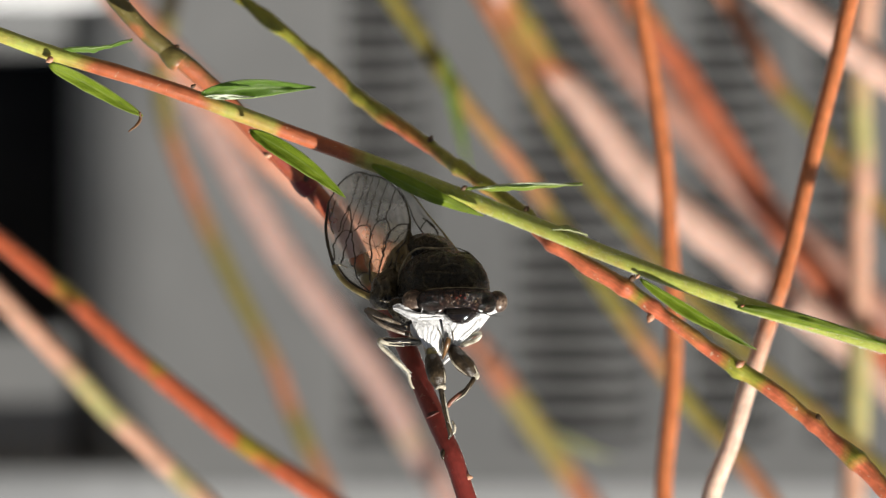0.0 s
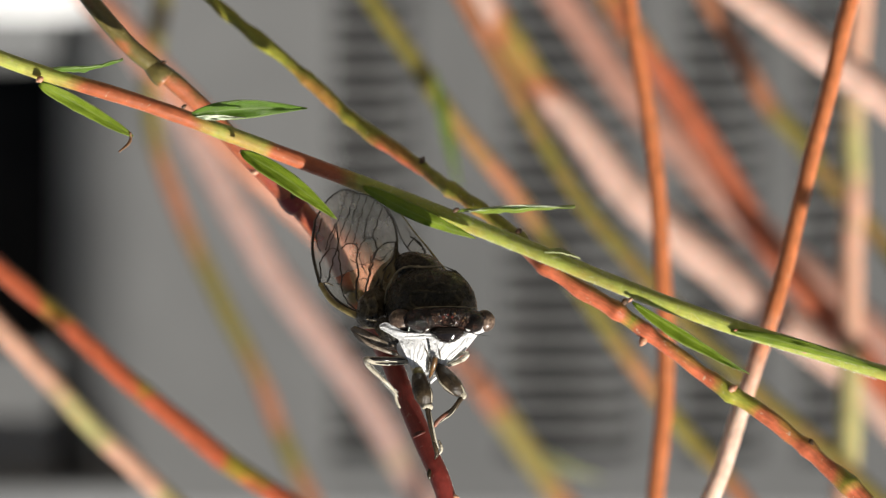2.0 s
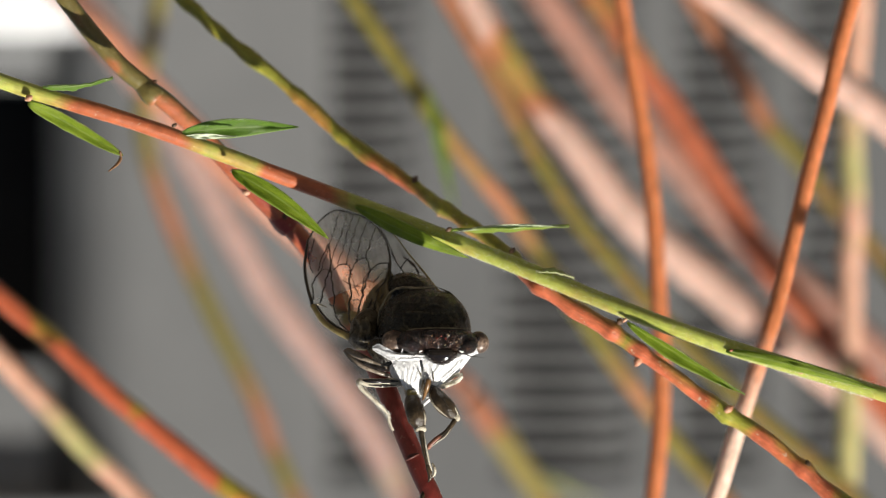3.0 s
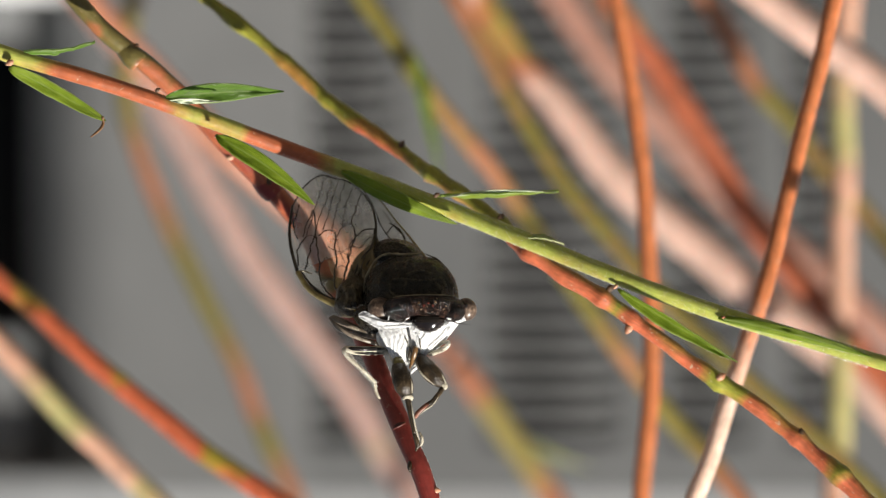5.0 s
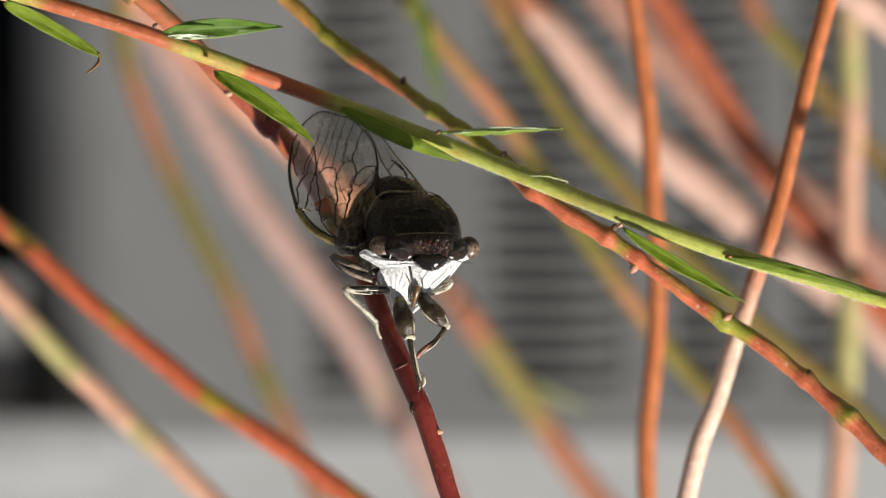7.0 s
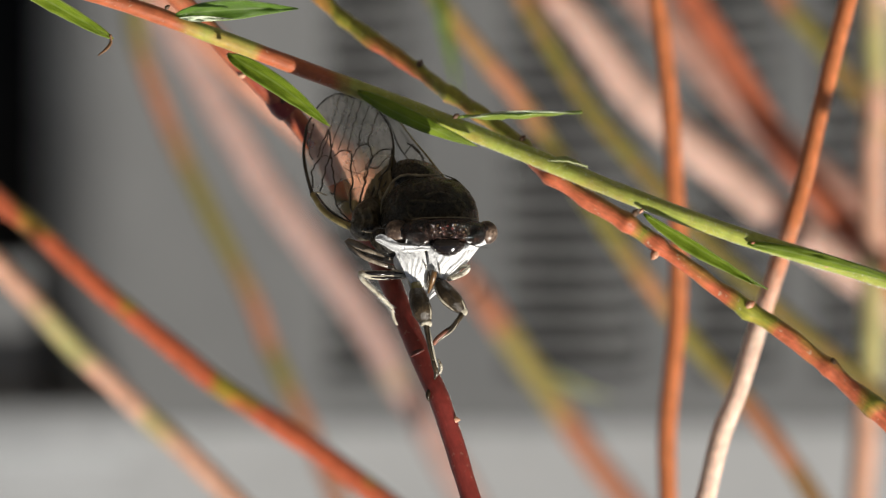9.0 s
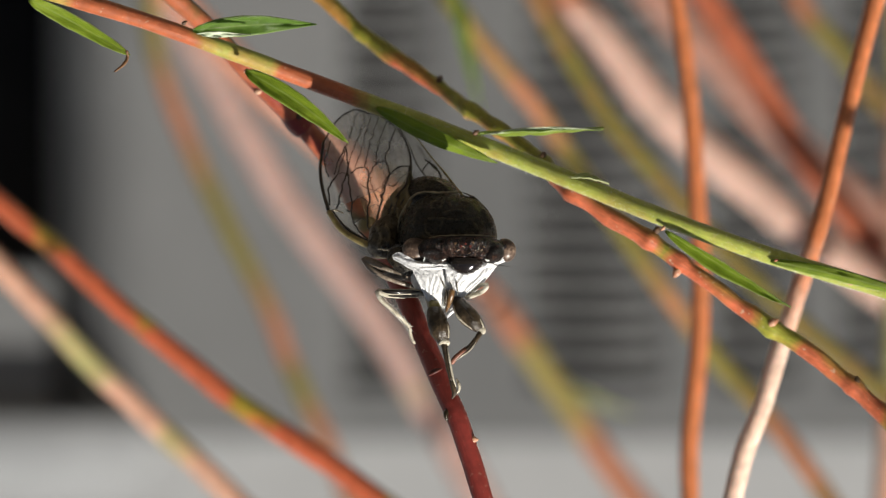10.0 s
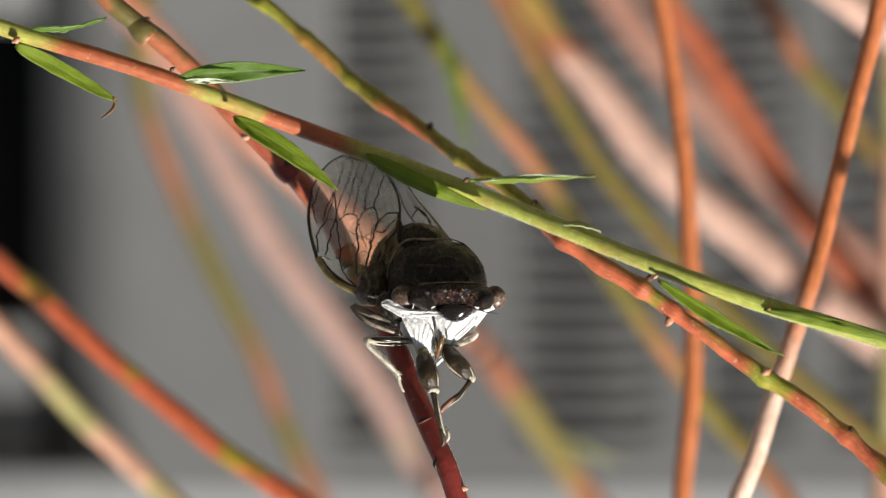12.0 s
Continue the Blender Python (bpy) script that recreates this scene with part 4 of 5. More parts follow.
dome("shoulder", (10.46, 3.00, -1.99), (2.1, 2.8, 3.0), M_SMOKY, [[(11.51, 0.00, -3.42), (10.99, 0.00, -1.99), (11.27, 0.00, -0.56)], [(10.32, 0.00, -3.42), (9.84, 0.00, -1.99), (10.32, 0.00, -0.79)]], 0.3, 0.2, 0.3, 700.0, 25, label="dark knobbed wing hinge")
lump("hinge_bump", (10.00, -1.20, -0.99), (0.5, 0.5, 0.42), M_CHITIN, 30, 0, 0.25, 1800.0, None, 16)
lump("hinge_bump", (10.60, -1.00, -0.61), (0.42, 0.4, 0.3), M_CHITIN, 10, 0, 0.25, 1800.0, None, 16)
lump("hinge_spot", (9.64, -2.20, 0.06), (0.42, 0.4, 0.34), M_YELLOW, 10, 0, 0.15, 1500.0, None, 14, label="small pale yellow spot at the wing hinge")


# head
def bar(c):
    """A broad head: blunt in front, full to the sides."""
    return Vector([math.copysign(abs(k) ** e, k) for k, e in zip(c, (0.85, 0.8, 0.82))])


CROWN = [
    [(2.34, 0.00, -1.46), (1.98, 0.00, -0.56), (1.26, 0.00, 0.28)], [(-1.72, 0.00, -1.63), (-1.60, 0.00, -0.56), (-1.00, 0.00, 0.21)], [(0.91, 0.00, -1.94), (0.74, 0.00, -1.27), (0.91, 0.00, -0.32)], [(-0.52, 0.00, -1.94), (-0.60, 0.00, -1.15), (-0.76, 0.00, -0.32)],
    [(1.98, 0.00, -1.75), (0.19, 0.00, -1.94), (-1.84, 0.00, -1.80)], [(3.05, 0.00, -1.27), (2.88, 0.00, -0.32), (3.17, 0.00, 0.40)], [(-2.67, 0.00, -1.46), (-2.55, 0.00, -0.32), (-2.91, 0.00, 0.40)], [(4.84, 0.00, -1.75), (3.41, 0.00, -1.94), (1.98, 0.00, -2.03)], [(1.26, 0.00, 0.35), (0.19, 0.00, 0.49), (-1.12, 0.00, 0.30)],
]
head = dome("head", (0.78, -3.90, -0.42), (6.0, 3.2, 1.75), M_HEAD, CROWN, 0.26, 0.11, 0.24, 1100.0, 0, 0, 150, bar, label="broad black head with rusty flecks")
limb("brow_line", [(5.54, -4.20, -1.65), (4.23, -5.00, -1.99), (2.45, -5.40, -2.18), (0.19, -5.60, -2.25), (-1.83, -5.40, -2.20), (-3.73, -4.80, -2.08)], [0.03, 0.1, 0.09, 0.09, 0.09, 0.03], M_RIM, head, "thin pale rear edge of the head", 0.6, 8)
for at, size, t in (((6.54, -4.20, -0.37), (1.72, 1.4, 1.52), 12), ((-4.92, -3.80, -0.32), (1.36, 1.35, 1.52), -12)):
    eye = lump("eye", at, size, M_EYE, t, 0, 0.04, 1200.0, None, 40, head, "bulging grey brown glassy eye")
for at in ((6.01, -5.52, -0.68), (-4.87, -5.05, -0.80)):
    lump("eye_fleck", at, (0.24, 0.16, 0.34), M_NOSE, 20, parent=head, segs=12, label="black fleck on the eye")
for at, s, t in (((3.97, -6.30, 0.32), (1.65, 1.05, 1.0), 15), ((-3.30, -6.00, 0.34), (1.5, 1.05, 0.98), -15)):
    dome("brow", at, s, M_HEAD, [], 0, 0.1, 0.1, 1300.0, t, 0, 36, None, head, "glossy black knob over the feeler")
for at, s in (((0.73, -7.20, -0.85), 0.2), ((-0.45, -7.20, -0.85), 0.2), ((0.17, -7.00, -1.16), 0.17)):
    lump("ocellus", at, (s, s, s), M_RUBY, parent=head, segs=14, label="tiny red simple eye")
for x, z, s in ((2.49, -1.23, 0.2), (2.16, -0.52, 0.16), (1.45, -1.16, 0.2), (1.07, -0.33, 0.24), (0.26, -0.61, 0.17), (-0.83, -1.28, 0.22), (-1.12, -0.33, 0.2), (-1.52, 0.10, 0.3), (-1.88, -0.33, 0.17), (-2.16, -0.80, 0.16), (2.97, -0.04, 0.15), (1.78, 0.03, 0.16), (-0.36, 0.03, 0.2), (4.53, -0.52, 0.13), (1.26, -1.63, 0.14), (-1.00, -1.75, 0.13)):
    u = (0.19, 0.00, -0.41)
    k = 1 - ((x - u[0]) / 6.2) ** 2 - ((z - u[2]) / 2.1) ** 2
    lump("fleck", (x, -3.75 - 3.3 * max(k, 0.05) ** 0.42, z), (s, 0.16, s * 0.62), M_AMBER, random.uniform(-50, 50), 0, 0.16, 2500.0, None, 12, head, "small rusty fleck")


def ribs(c):
    c = c * (1 + 0.03 * math.cos(24 * c.z) * (0.4 + abs(c.x)))
    return Vector((c.x * (1 - 0.3 * max(c.z, 0)), c.y, c.z))


clypeus = lump("clypeus", (0.19, -5.90, 1.43), (2.3, 1.5, 1.38), M_NOSE, 0, 0, 0.03, 900.0, ribs, 48, head, "swollen shiny black ribbed nose plate")


# white face, cheeks and breast
def plate(name, one, two, bulge, flutes, amp, material, parent=None, label="", n=8, m=44, thick=0.7, seed=0.0):
    """A waxy plate between two edges (mm): arched towards the front, fluted along its length, closed behind."""
    bm = bmesh.new()
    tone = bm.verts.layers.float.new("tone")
    ra, rb = spline(one, n), spline(two, n)
    front, rear = [], []
    for i, (a, b) in enumerate(zip(ra, rb)):
        f, r = [], []
        end = math.sin(math.pi * min(max(i / (len(ra) - 1), 0.04), 0.96)) ** 0.4
        for j in range(m + 1):
            k = j / m
            p = a + (b - a) * k
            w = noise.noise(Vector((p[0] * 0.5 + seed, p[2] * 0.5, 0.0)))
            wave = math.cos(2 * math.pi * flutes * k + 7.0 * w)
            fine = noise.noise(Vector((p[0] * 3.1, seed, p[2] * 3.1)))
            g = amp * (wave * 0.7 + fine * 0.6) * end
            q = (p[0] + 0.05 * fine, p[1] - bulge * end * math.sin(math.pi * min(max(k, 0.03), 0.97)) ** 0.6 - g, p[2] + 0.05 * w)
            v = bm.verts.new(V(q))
            # pale ridges and greyer grooves put crease shade into the wax colour
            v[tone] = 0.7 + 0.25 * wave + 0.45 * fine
            f.append(v)
            r.append(bm.verts.new(V((p[0], p[1] + thick, p[2]))))
        front.append(f)
        rear.append(r)
    for i in range(len(ra) - 1):
        for j in range(m):
            bm.faces.new((front[i][j], front[i][j + 1], front[i + 1][j + 1], front[i + 1][j]))
            bm.faces.new((rear[i][j], rear[i + 1][j], rear[i + 1][j + 1], rear[i][j + 1]))
        for j in (0, m):
            bm.faces.new((front[i][j], front[i + 1][j], rear[i + 1][j], rear[i][j]))
    for i in (0, len(ra) - 1):
        for j in range(m):
            bm.faces.new((front[i][j], rear[i][j], rear[i][j + 1], front[i][j + 1]))
    bmesh.ops.recalc_face_normals(bm, faces=bm.faces)
    return part(name, bm, material, parent or cicada, label)


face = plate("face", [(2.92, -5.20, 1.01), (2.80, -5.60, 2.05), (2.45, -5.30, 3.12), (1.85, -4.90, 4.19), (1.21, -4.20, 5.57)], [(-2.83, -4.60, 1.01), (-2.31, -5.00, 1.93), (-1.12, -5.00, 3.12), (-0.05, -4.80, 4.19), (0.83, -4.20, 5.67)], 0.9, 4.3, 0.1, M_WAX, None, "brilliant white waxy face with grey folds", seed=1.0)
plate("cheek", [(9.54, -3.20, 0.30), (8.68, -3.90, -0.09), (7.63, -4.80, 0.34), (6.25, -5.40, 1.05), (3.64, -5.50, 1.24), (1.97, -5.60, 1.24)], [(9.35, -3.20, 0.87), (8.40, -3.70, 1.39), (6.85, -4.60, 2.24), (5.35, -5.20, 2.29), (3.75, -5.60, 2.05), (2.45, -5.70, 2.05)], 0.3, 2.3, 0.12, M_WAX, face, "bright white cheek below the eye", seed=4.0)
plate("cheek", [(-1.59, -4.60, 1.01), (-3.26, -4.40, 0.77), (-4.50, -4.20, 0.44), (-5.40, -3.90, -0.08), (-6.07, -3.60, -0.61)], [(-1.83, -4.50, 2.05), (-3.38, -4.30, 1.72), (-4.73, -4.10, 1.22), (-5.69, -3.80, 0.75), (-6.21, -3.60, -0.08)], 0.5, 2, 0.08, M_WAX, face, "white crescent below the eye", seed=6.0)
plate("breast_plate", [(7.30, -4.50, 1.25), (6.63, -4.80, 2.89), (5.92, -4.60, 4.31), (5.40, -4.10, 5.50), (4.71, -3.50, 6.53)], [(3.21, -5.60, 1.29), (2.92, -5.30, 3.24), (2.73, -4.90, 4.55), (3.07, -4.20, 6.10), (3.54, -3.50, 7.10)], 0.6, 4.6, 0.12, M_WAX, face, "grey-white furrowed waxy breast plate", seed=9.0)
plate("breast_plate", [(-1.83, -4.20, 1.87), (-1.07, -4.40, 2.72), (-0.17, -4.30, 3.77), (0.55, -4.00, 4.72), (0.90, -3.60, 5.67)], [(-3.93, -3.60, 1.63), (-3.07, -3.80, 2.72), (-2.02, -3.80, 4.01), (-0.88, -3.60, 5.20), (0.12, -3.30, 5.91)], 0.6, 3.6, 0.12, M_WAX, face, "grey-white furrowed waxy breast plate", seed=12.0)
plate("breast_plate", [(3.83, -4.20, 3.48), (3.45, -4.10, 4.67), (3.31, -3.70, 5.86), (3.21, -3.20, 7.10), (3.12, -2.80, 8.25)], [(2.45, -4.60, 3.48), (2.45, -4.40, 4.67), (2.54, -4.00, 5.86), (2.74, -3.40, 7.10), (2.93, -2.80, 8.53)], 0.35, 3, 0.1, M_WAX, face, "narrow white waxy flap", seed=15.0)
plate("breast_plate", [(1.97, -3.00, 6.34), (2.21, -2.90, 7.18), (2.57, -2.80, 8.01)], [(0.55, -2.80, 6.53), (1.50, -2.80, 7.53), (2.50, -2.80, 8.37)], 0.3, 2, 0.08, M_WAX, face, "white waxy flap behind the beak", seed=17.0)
dome("cheek_back", (7.69, -2.20, 1.11), (2.6, 1.5, 1.7), M_CHITIN, [], 0, 0.1, 0.2, 900.0, 25, 0, 40, None, None, "dark side of the head behind the cheek")
lump("breast", (2.93, -2.60, 3.13), (4.2, 1.6, 2.7), M_WAX, 0, 0, 0.3, 700.0, None, 40, face, "white waxy underside of the thorax")
limb("eye_margin", [(5.11, -6.20, -0.33), (5.30, -6.30, 0.39), (5.53, -6.20, 1.10)], [0.03, 0.1, 0.06], M_WAX, head, "thin white line beside the eye", 0.3, 8)
limb("eye_margin", [(-4.63, -5.60, -0.21), (-4.56, -5.70, 0.58), (-4.25, -5.60, 1.24)], [0.03, 0.1, 0.06], M_WAX, head, "thin white line beside the eye", 0.3, 8)
limb("feeler_base", [(3.59, -6.60, 0.96), (3.16, -6.90, 0.96), (2.68, -7.10, 0.81)], [0.06, 0.13, 0.05], M_WAX, head, "white socket of the feeler", 0.3, 8)
limb("feeler_base", [(-2.30, -6.90, 0.81), (-2.64, -6.80, 0.98), (-3.02, -6.60, 0.91)], [0.05, 0.13, 0.06], M_WAX, head, "white socket of the feeler", 0.3, 8)
limb("beak", [(1.85, -5.60, 4.67), (2.02, -5.40, 5.50), (2.26, -4.90, 6.45), (2.64, -4.20, 7.52)], [0.36, 0.42, 0.34, 0.1], M_AMBER, label="amber brown sucking beak", segs=14)
limb("beak_sheath", [(2.59, -5.30, 4.71), (2.64, -5.10, 5.74), (2.81, -4.60, 6.81)], [0.12, 0.26, 0.08], M_LEGDARK, label="dark side of the beak")
# grey strips draw the shade of the creases on to the face
for pts in ([(3.40, -5.90, 3.24), (2.97, -5.80, 3.95), (2.78, -5.40, 4.71)], [(1.35, -6.20, 3.48), (1.21, -5.80, 4.31), (1.12, -5.10, 5.19)]):
    limb("fold", pts, [0.03, *[0.1] * (len(pts) - 2), 0.03], M_FOLDSHADE, face, "grey strip drawn for the shade in a fold", segs=6)
bm = bmesh.new()
spots = []
for _ in range(260):
    k = random.random()
    c = Vector((2.61, -6.40, 1.48)).lerp(Vector((2.83, -4.20, 6.9)), k)
    hw = 5.0 * (1 - k) ** 0.9 + 0.2
    q = c + Vector((random.uniform(-hw, hw), random.uniform(-0.8, 0.6), 0))
    spots.append((V(q), Vector((0.1 * random.uniform(-1, 1), -0.6, 0.8))))
hairs(bm, spots, 0.5, 0.016, 0.5)
tagged(part("face_hairs", bm, M_HAIR, face), kind="stuff")
limb("antenna", [(-2.66, -6.40, 0.96), (-3.49, -6.80, 1.46), (-4.56, -7.20, 1.62), (-5.63, -7.60, 1.81)], [0.13, 0.07, 0.04, 0.014], M_VEIN, head, "thin bristle-like feeler", segs=6)
limb("antenna", [(3.16, -6.90, 0.96), (3.75, -7.60, 1.45), (4.70, -8.00, 1.76)], [0.11, 0.05, 0.012], M_VEIN, head, "thin bristle-like feeler", segs=6)

# legs: the thigh is the part, shin, foot and joints hang on it
f1 = limb("front_leg", [(1.35, -3.80, 5.91), (0.93, -4.60, 6.71), (0.21, -5.20, 7.72), (-0.72, -5.40, 8.63), (-1.57, -5.40, 9.53), (-1.84, -5.40, 9.91)], [0.6, 0.95, 1.22, 1.18, 0.8, 0.5], M_LEGDARK, label="thick brown front leg, bent at the knee", segs=18)
# pale strips on thighs and shins draw the bright rim light
limb("pale_edge", [(1.67, -5.20, 6.70), (1.35, -5.90, 7.82), (0.40, -6.20, 8.89), (-0.72, -6.00, 9.74)], [0.05, 0.15, 0.14, 0.06], M_LEGPALE, f1, segs=6)
limb("pale_edge", [(0.07, -5.40, 6.60), (-1.04, -5.90, 7.66), (-1.89, -6.00, 8.89), (-2.16, -5.90, 9.69)], [0.04, 0.11, 0.12, 0.06], M_LEGPALE, f1, segs=6)
limb("groove", [(0.61, -5.90, 6.70), (-0.33, -6.55, 7.77), (-1.25, -6.40, 8.97)], [0.03, 0.1, 0.03], M_VEIN, f1, "dark furrow along the thigh", segs=6)
limb("knee", [(-1.47, -5.50, 9.53), (-1.95, -5.60, 9.85), (-1.89, -5.60, 10.33)], [0.45, 0.5, 0.3], M_LEGPALE, f1)
limb("shin", [(-1.73, -5.60, 10.17), (-1.30, -6.00, 10.84), (-0.66, -6.20, 11.71), (0.19, -6.30, 12.40)], [0.36, 0.34, 0.36, 0.36], M_LEGDARK, f1, spines=10)
limb("shin_tip", [(0.09, -6.30, 12.30), (0.94, -6.30, 12.93), (1.55, -6.20, 13.52), (1.95, -6.00, 14.10)], [0.36, 0.36, 0.34, 0.24], M_LEGRED, f1, "reddish lower half of the shin", spines=10)
limb("pale_edge", [(-1.14, -6.50, 11.39), (-0.45, -6.60, 12.35), (0.49, -6.60, 13.04), (1.42, -6.50, 13.78)], [0.03, 0.1, 0.1, 0.03], M_LEGPALE, f1, segs=6)
f2 = limb("front_leg", [(4.13, -4.00, 7.10), (3.97, -5.00, 7.82), (3.68, -5.80, 9.09), (3.28, -6.00, 10.29), (2.96, -6.00, 11.28)], [0.75, 1.15, 1.3, 1.22, 0.72], M_LEGDARK, label="thick brown front leg gripping the stem", segs=18)
limb("trochanter", [(4.39, -4.20, 6.49), (4.07, -4.80, 6.91), (3.70, -5.00, 7.34)], [0.6, 0.72, 0.55], M_LEGOLIVE, f2, "olive yellow joint at the base of the leg")
limb("pale_edge", [(2.69, -6.40, 8.61), (2.37, -6.70, 9.76), (2.32, -6.60, 10.82)], [0.05, 0.13, 0.08], M_LEGPALE, f2, segs=6)
limb("pale_edge", [(4.71, -6.00, 8.29), (4.55, -6.50, 9.35), (4.08, -6.60, 10.55)], [0.04, 0.1, 0.04], M_LEGMID, f2, segs=6)
limb("groove", [(3.80, -6.40, 8.02), (3.49, -7.10, 9.35), (3.17, -7.10, 10.55)], [0.03, 0.1, 0.03], M_VEIN, f2, "dark furrow along the thigh", segs=6)
limb("knee", [(3.55, -6.30, 11.65), (3.07, -6.60, 11.27), (2.48, -6.50, 11.38), (2.37, -6.30, 11.76)], [0.16, 0.34, 0.34, 0.16], M_LEGPALE, f2)
limb("shin", [(2.85, -6.20, 11.54), (2.70, -6.30, 12.82), (2.38, -6.40, 14.42), (1.96, -6.40, 16.23)], [0.44, 0.36, 0.34, 0.3], M_LEGDARK, f2, spines=12)
limb("pale_edge", [(2.48, -6.70, 12.02), (2.17, -6.80, 13.88), (1.80, -6.80, 15.75), (1.37, -6.60, 17.08)], [0.05, 0.13, 0.14, 0.06], M_LEGPALE, f2, segs=6)
limb("foot", [(1.96, -6.40, 16.23), (1.69, -6.40, 17.22), (1.59, -6.30, 17.89), (1.86, -6.20, 18.58)], [0.3, 0.34, 0.34, 0.1], M_LEGDARK, f2, spines=6)
limb("foot_pad", [(1.37, -6.20, 16.02), (1.05, -6.20, 16.69), (1.00, -6.20, 17.41), (1.32, -6.20, 17.94)], [0.12, 0.22, 0.2, 0.08], M_LEGPALE, f2, spines=10)
limb("coxa", [(4.69, -1.40, 4.92), (4.34, -3.60, 6.70)], [0.9, 0.75], M_LEGPALE, f2)
g1 = limb("middle_leg", [(5.69, -2.50, 5.13), (7.68, -3.50, 5.19), (9.82, -4.10, 5.19), (11.39, -4.30, 4.98)], [0.55, 0.62, 0.58, 0.42], M_LEGPALE, label="pale straw middle leg with dark stripes")
limb("stripe", [(5.97, -3.30, 4.98), (7.68, -4.20, 4.98), (9.82, -4.80, 4.97), (10.81, -4.80, 4.83)], [0.1, 0.3, 0.3, 0.1], M_NOSE, g1, segs=6)
limb("stripe", [(6.11, -3.10, 5.48), (7.68, -4.00, 5.55), (9.96, -4.60, 5.47)], [0.1, 0.26, 0.1], M_NOSE, g1, segs=6)
limb("shin", [(11.46, -4.30, 4.83), (11.10, -4.50, 5.76), (9.68, -4.30, 7.12), (8.18, -3.70, 8.48), (7.26, -3.10, 9.48)], [0.3, 0.3, 0.26, 0.24, 0.2], M_LEGPALE, g1, spines=50)
bm = bmesh.new()
spots = []
for k in range(320):
    p = Vector((11.24, -4.60, 5.33)).lerp(Vector((7.11, -3.20, 9.76)), k / 320)
    n = Vector((random.gauss(0, 1), random.gauss(-0.4, 1), random.gauss(0, 1))).normalized()
    spots.append((V(p + n * 0.28), n))
hairs(bm, spots, 0.42, 0.026)
tagged(part("leg_hairs", bm, M_HAIR, g1), kind="stuff")
limb("foot", [(7.26, -3.10, 9.48), (7.19, -2.90, 10.41), (6.83, -2.70, 11.34), (6.54, -2.50, 11.63)], [0.2, 0.22, 0.18, 0.06], M_LEGPALE, g1, spines=16)
h1 = limb("hind_leg", [(6.41, 1.00, 3.35), (8.55, 0.00, 2.92), (10.70, -0.60, 2.06), (12.41, -1.00, 1.13), (13.12, -1.00, 0.70)], [0.5, 0.62, 0.66, 0.55, 0.35], M_LEGMID, label="folded dark hind leg with pale edges")
limb("shin", [(13.27, -1.00, 0.77), (12.26, -1.40, 2.06), (10.55, -1.40, 3.06), (8.41, -1.00, 3.85), (6.55, 0.00, 4.49)], [0.26, 0.32, 0.32, 0.32, 0.26], M_LEGMID, h1, spines=16)
g2 = limb("middle_leg", [(0.12, -4.00, 5.76), (-1.02, -4.40, 5.33), (-2.17, -4.60, 4.76), (-2.67, -4.60, 4.19)], [0.3, 0.34, 0.34, 0.24], M_LEGPALE, label="slender pale middle leg")
limb("shin", [(-2.67, -4.60, 4.05), (-1.74, -4.20, 4.12), (-0.74, -4.00, 4.69), (0.54, -3.60, 5.41)], [0.24, 0.28, 0.26, 0.2], M_LEGPALE, g2, spines=10)
limb("claw", [(1.97, -2.80, 19.62), (2.47, -4.40, 20.03), (2.68, -5.00, 20.73), (2.54, -5.00, 21.45)], [0.25, 0.3, 0.3, 0.1], M_LEGDARK, g2, "dark hooked foot round the stem")

# wings: flat sheets folded back along the body; the near one shows its face
W0, WU, WV = Vector((9.14, 2.00, -0.44)), Vector((14.09, 13.00, -18.07)), Vector((17.77, 6.50, -5.46))


def on_wing(p):
    """Lift a point of the upright plane (x, z in mm) on to the slightly arched plane of the near wing."""
    a, b = WU - W0, WV - W0
    det = a.x * b.z - a.z * b.x
    dx, dz = p[0] - W0.x, p[2] - W0.z
    u, v = (dx * b.z - dz * b.x) / det, (a.x * dz - a.z * dx) / det
    return (p[0], W0.y + u * a.y + v * b.y - 1.2 * math.sin(math.pi * min(max(u, 0), 1)) - 0.42 * math.sin(v * 26 + u * 3), p[2])


def sheet(bm, one, two, n=6, m=10, place=None):
    """A sheet between two edges."""
    ra, rb = spline(one, n), spline(two, n)
    g = []
    for a, b in zip(ra, rb):
        row = []
        for j in range(m + 1):
            p = tuple(a + (b - a) * j / m)
            row.append(bm.verts.new(V(place(p) if place else p)))
        g.append(row)
    for i in range(len(g) - 1):
        for j in range(m):
            bm.faces.new((g[i][j], g[i + 1][j], g[i + 1][j + 1], g[i][j + 1]))


EDGE = [(9.71, 2.00, -0.01), (13.17, 6.00, -1.22), (16.01, 10.00, -2.94), (17.70, 14.00, -5.32), (18.53, 18.00, -8.36), (18.79, 22.00, -11.05), (18.39, 25.00, -14.18), (16.83, 29.00, -16.82), (14.66, 31.00, -18.29)]
INNER = [(8.13, 2.00, -1.65), (7.72, 6.00, -4.38), (7.31, 10.00, -7.26), (7.18, 14.00, -9.79), (7.20, 18.00, -11.97), (7.72, 22.00, -13.95), (8.82, 25.00, -15.78), (10.87, 29.00, -17.40), (14.66, 31.00, -18.29)]
bm = bmesh.new()
sheet(bm, EDGE[3:], INNER[3:], 8, 48, on_wing)
bm.normal_update()
wing = part("wing", bm, M_WING, cicada, "clear wing with dark branching veins and gold edge")
bm = bmesh.new()
sheet(bm, EDGE[:4], INNER[:4], 8, 48, on_wing)
part("wing_membrane", bm, M_WINGLOW, wing, "clear lower half of the wing")
bm = bmesh.new()
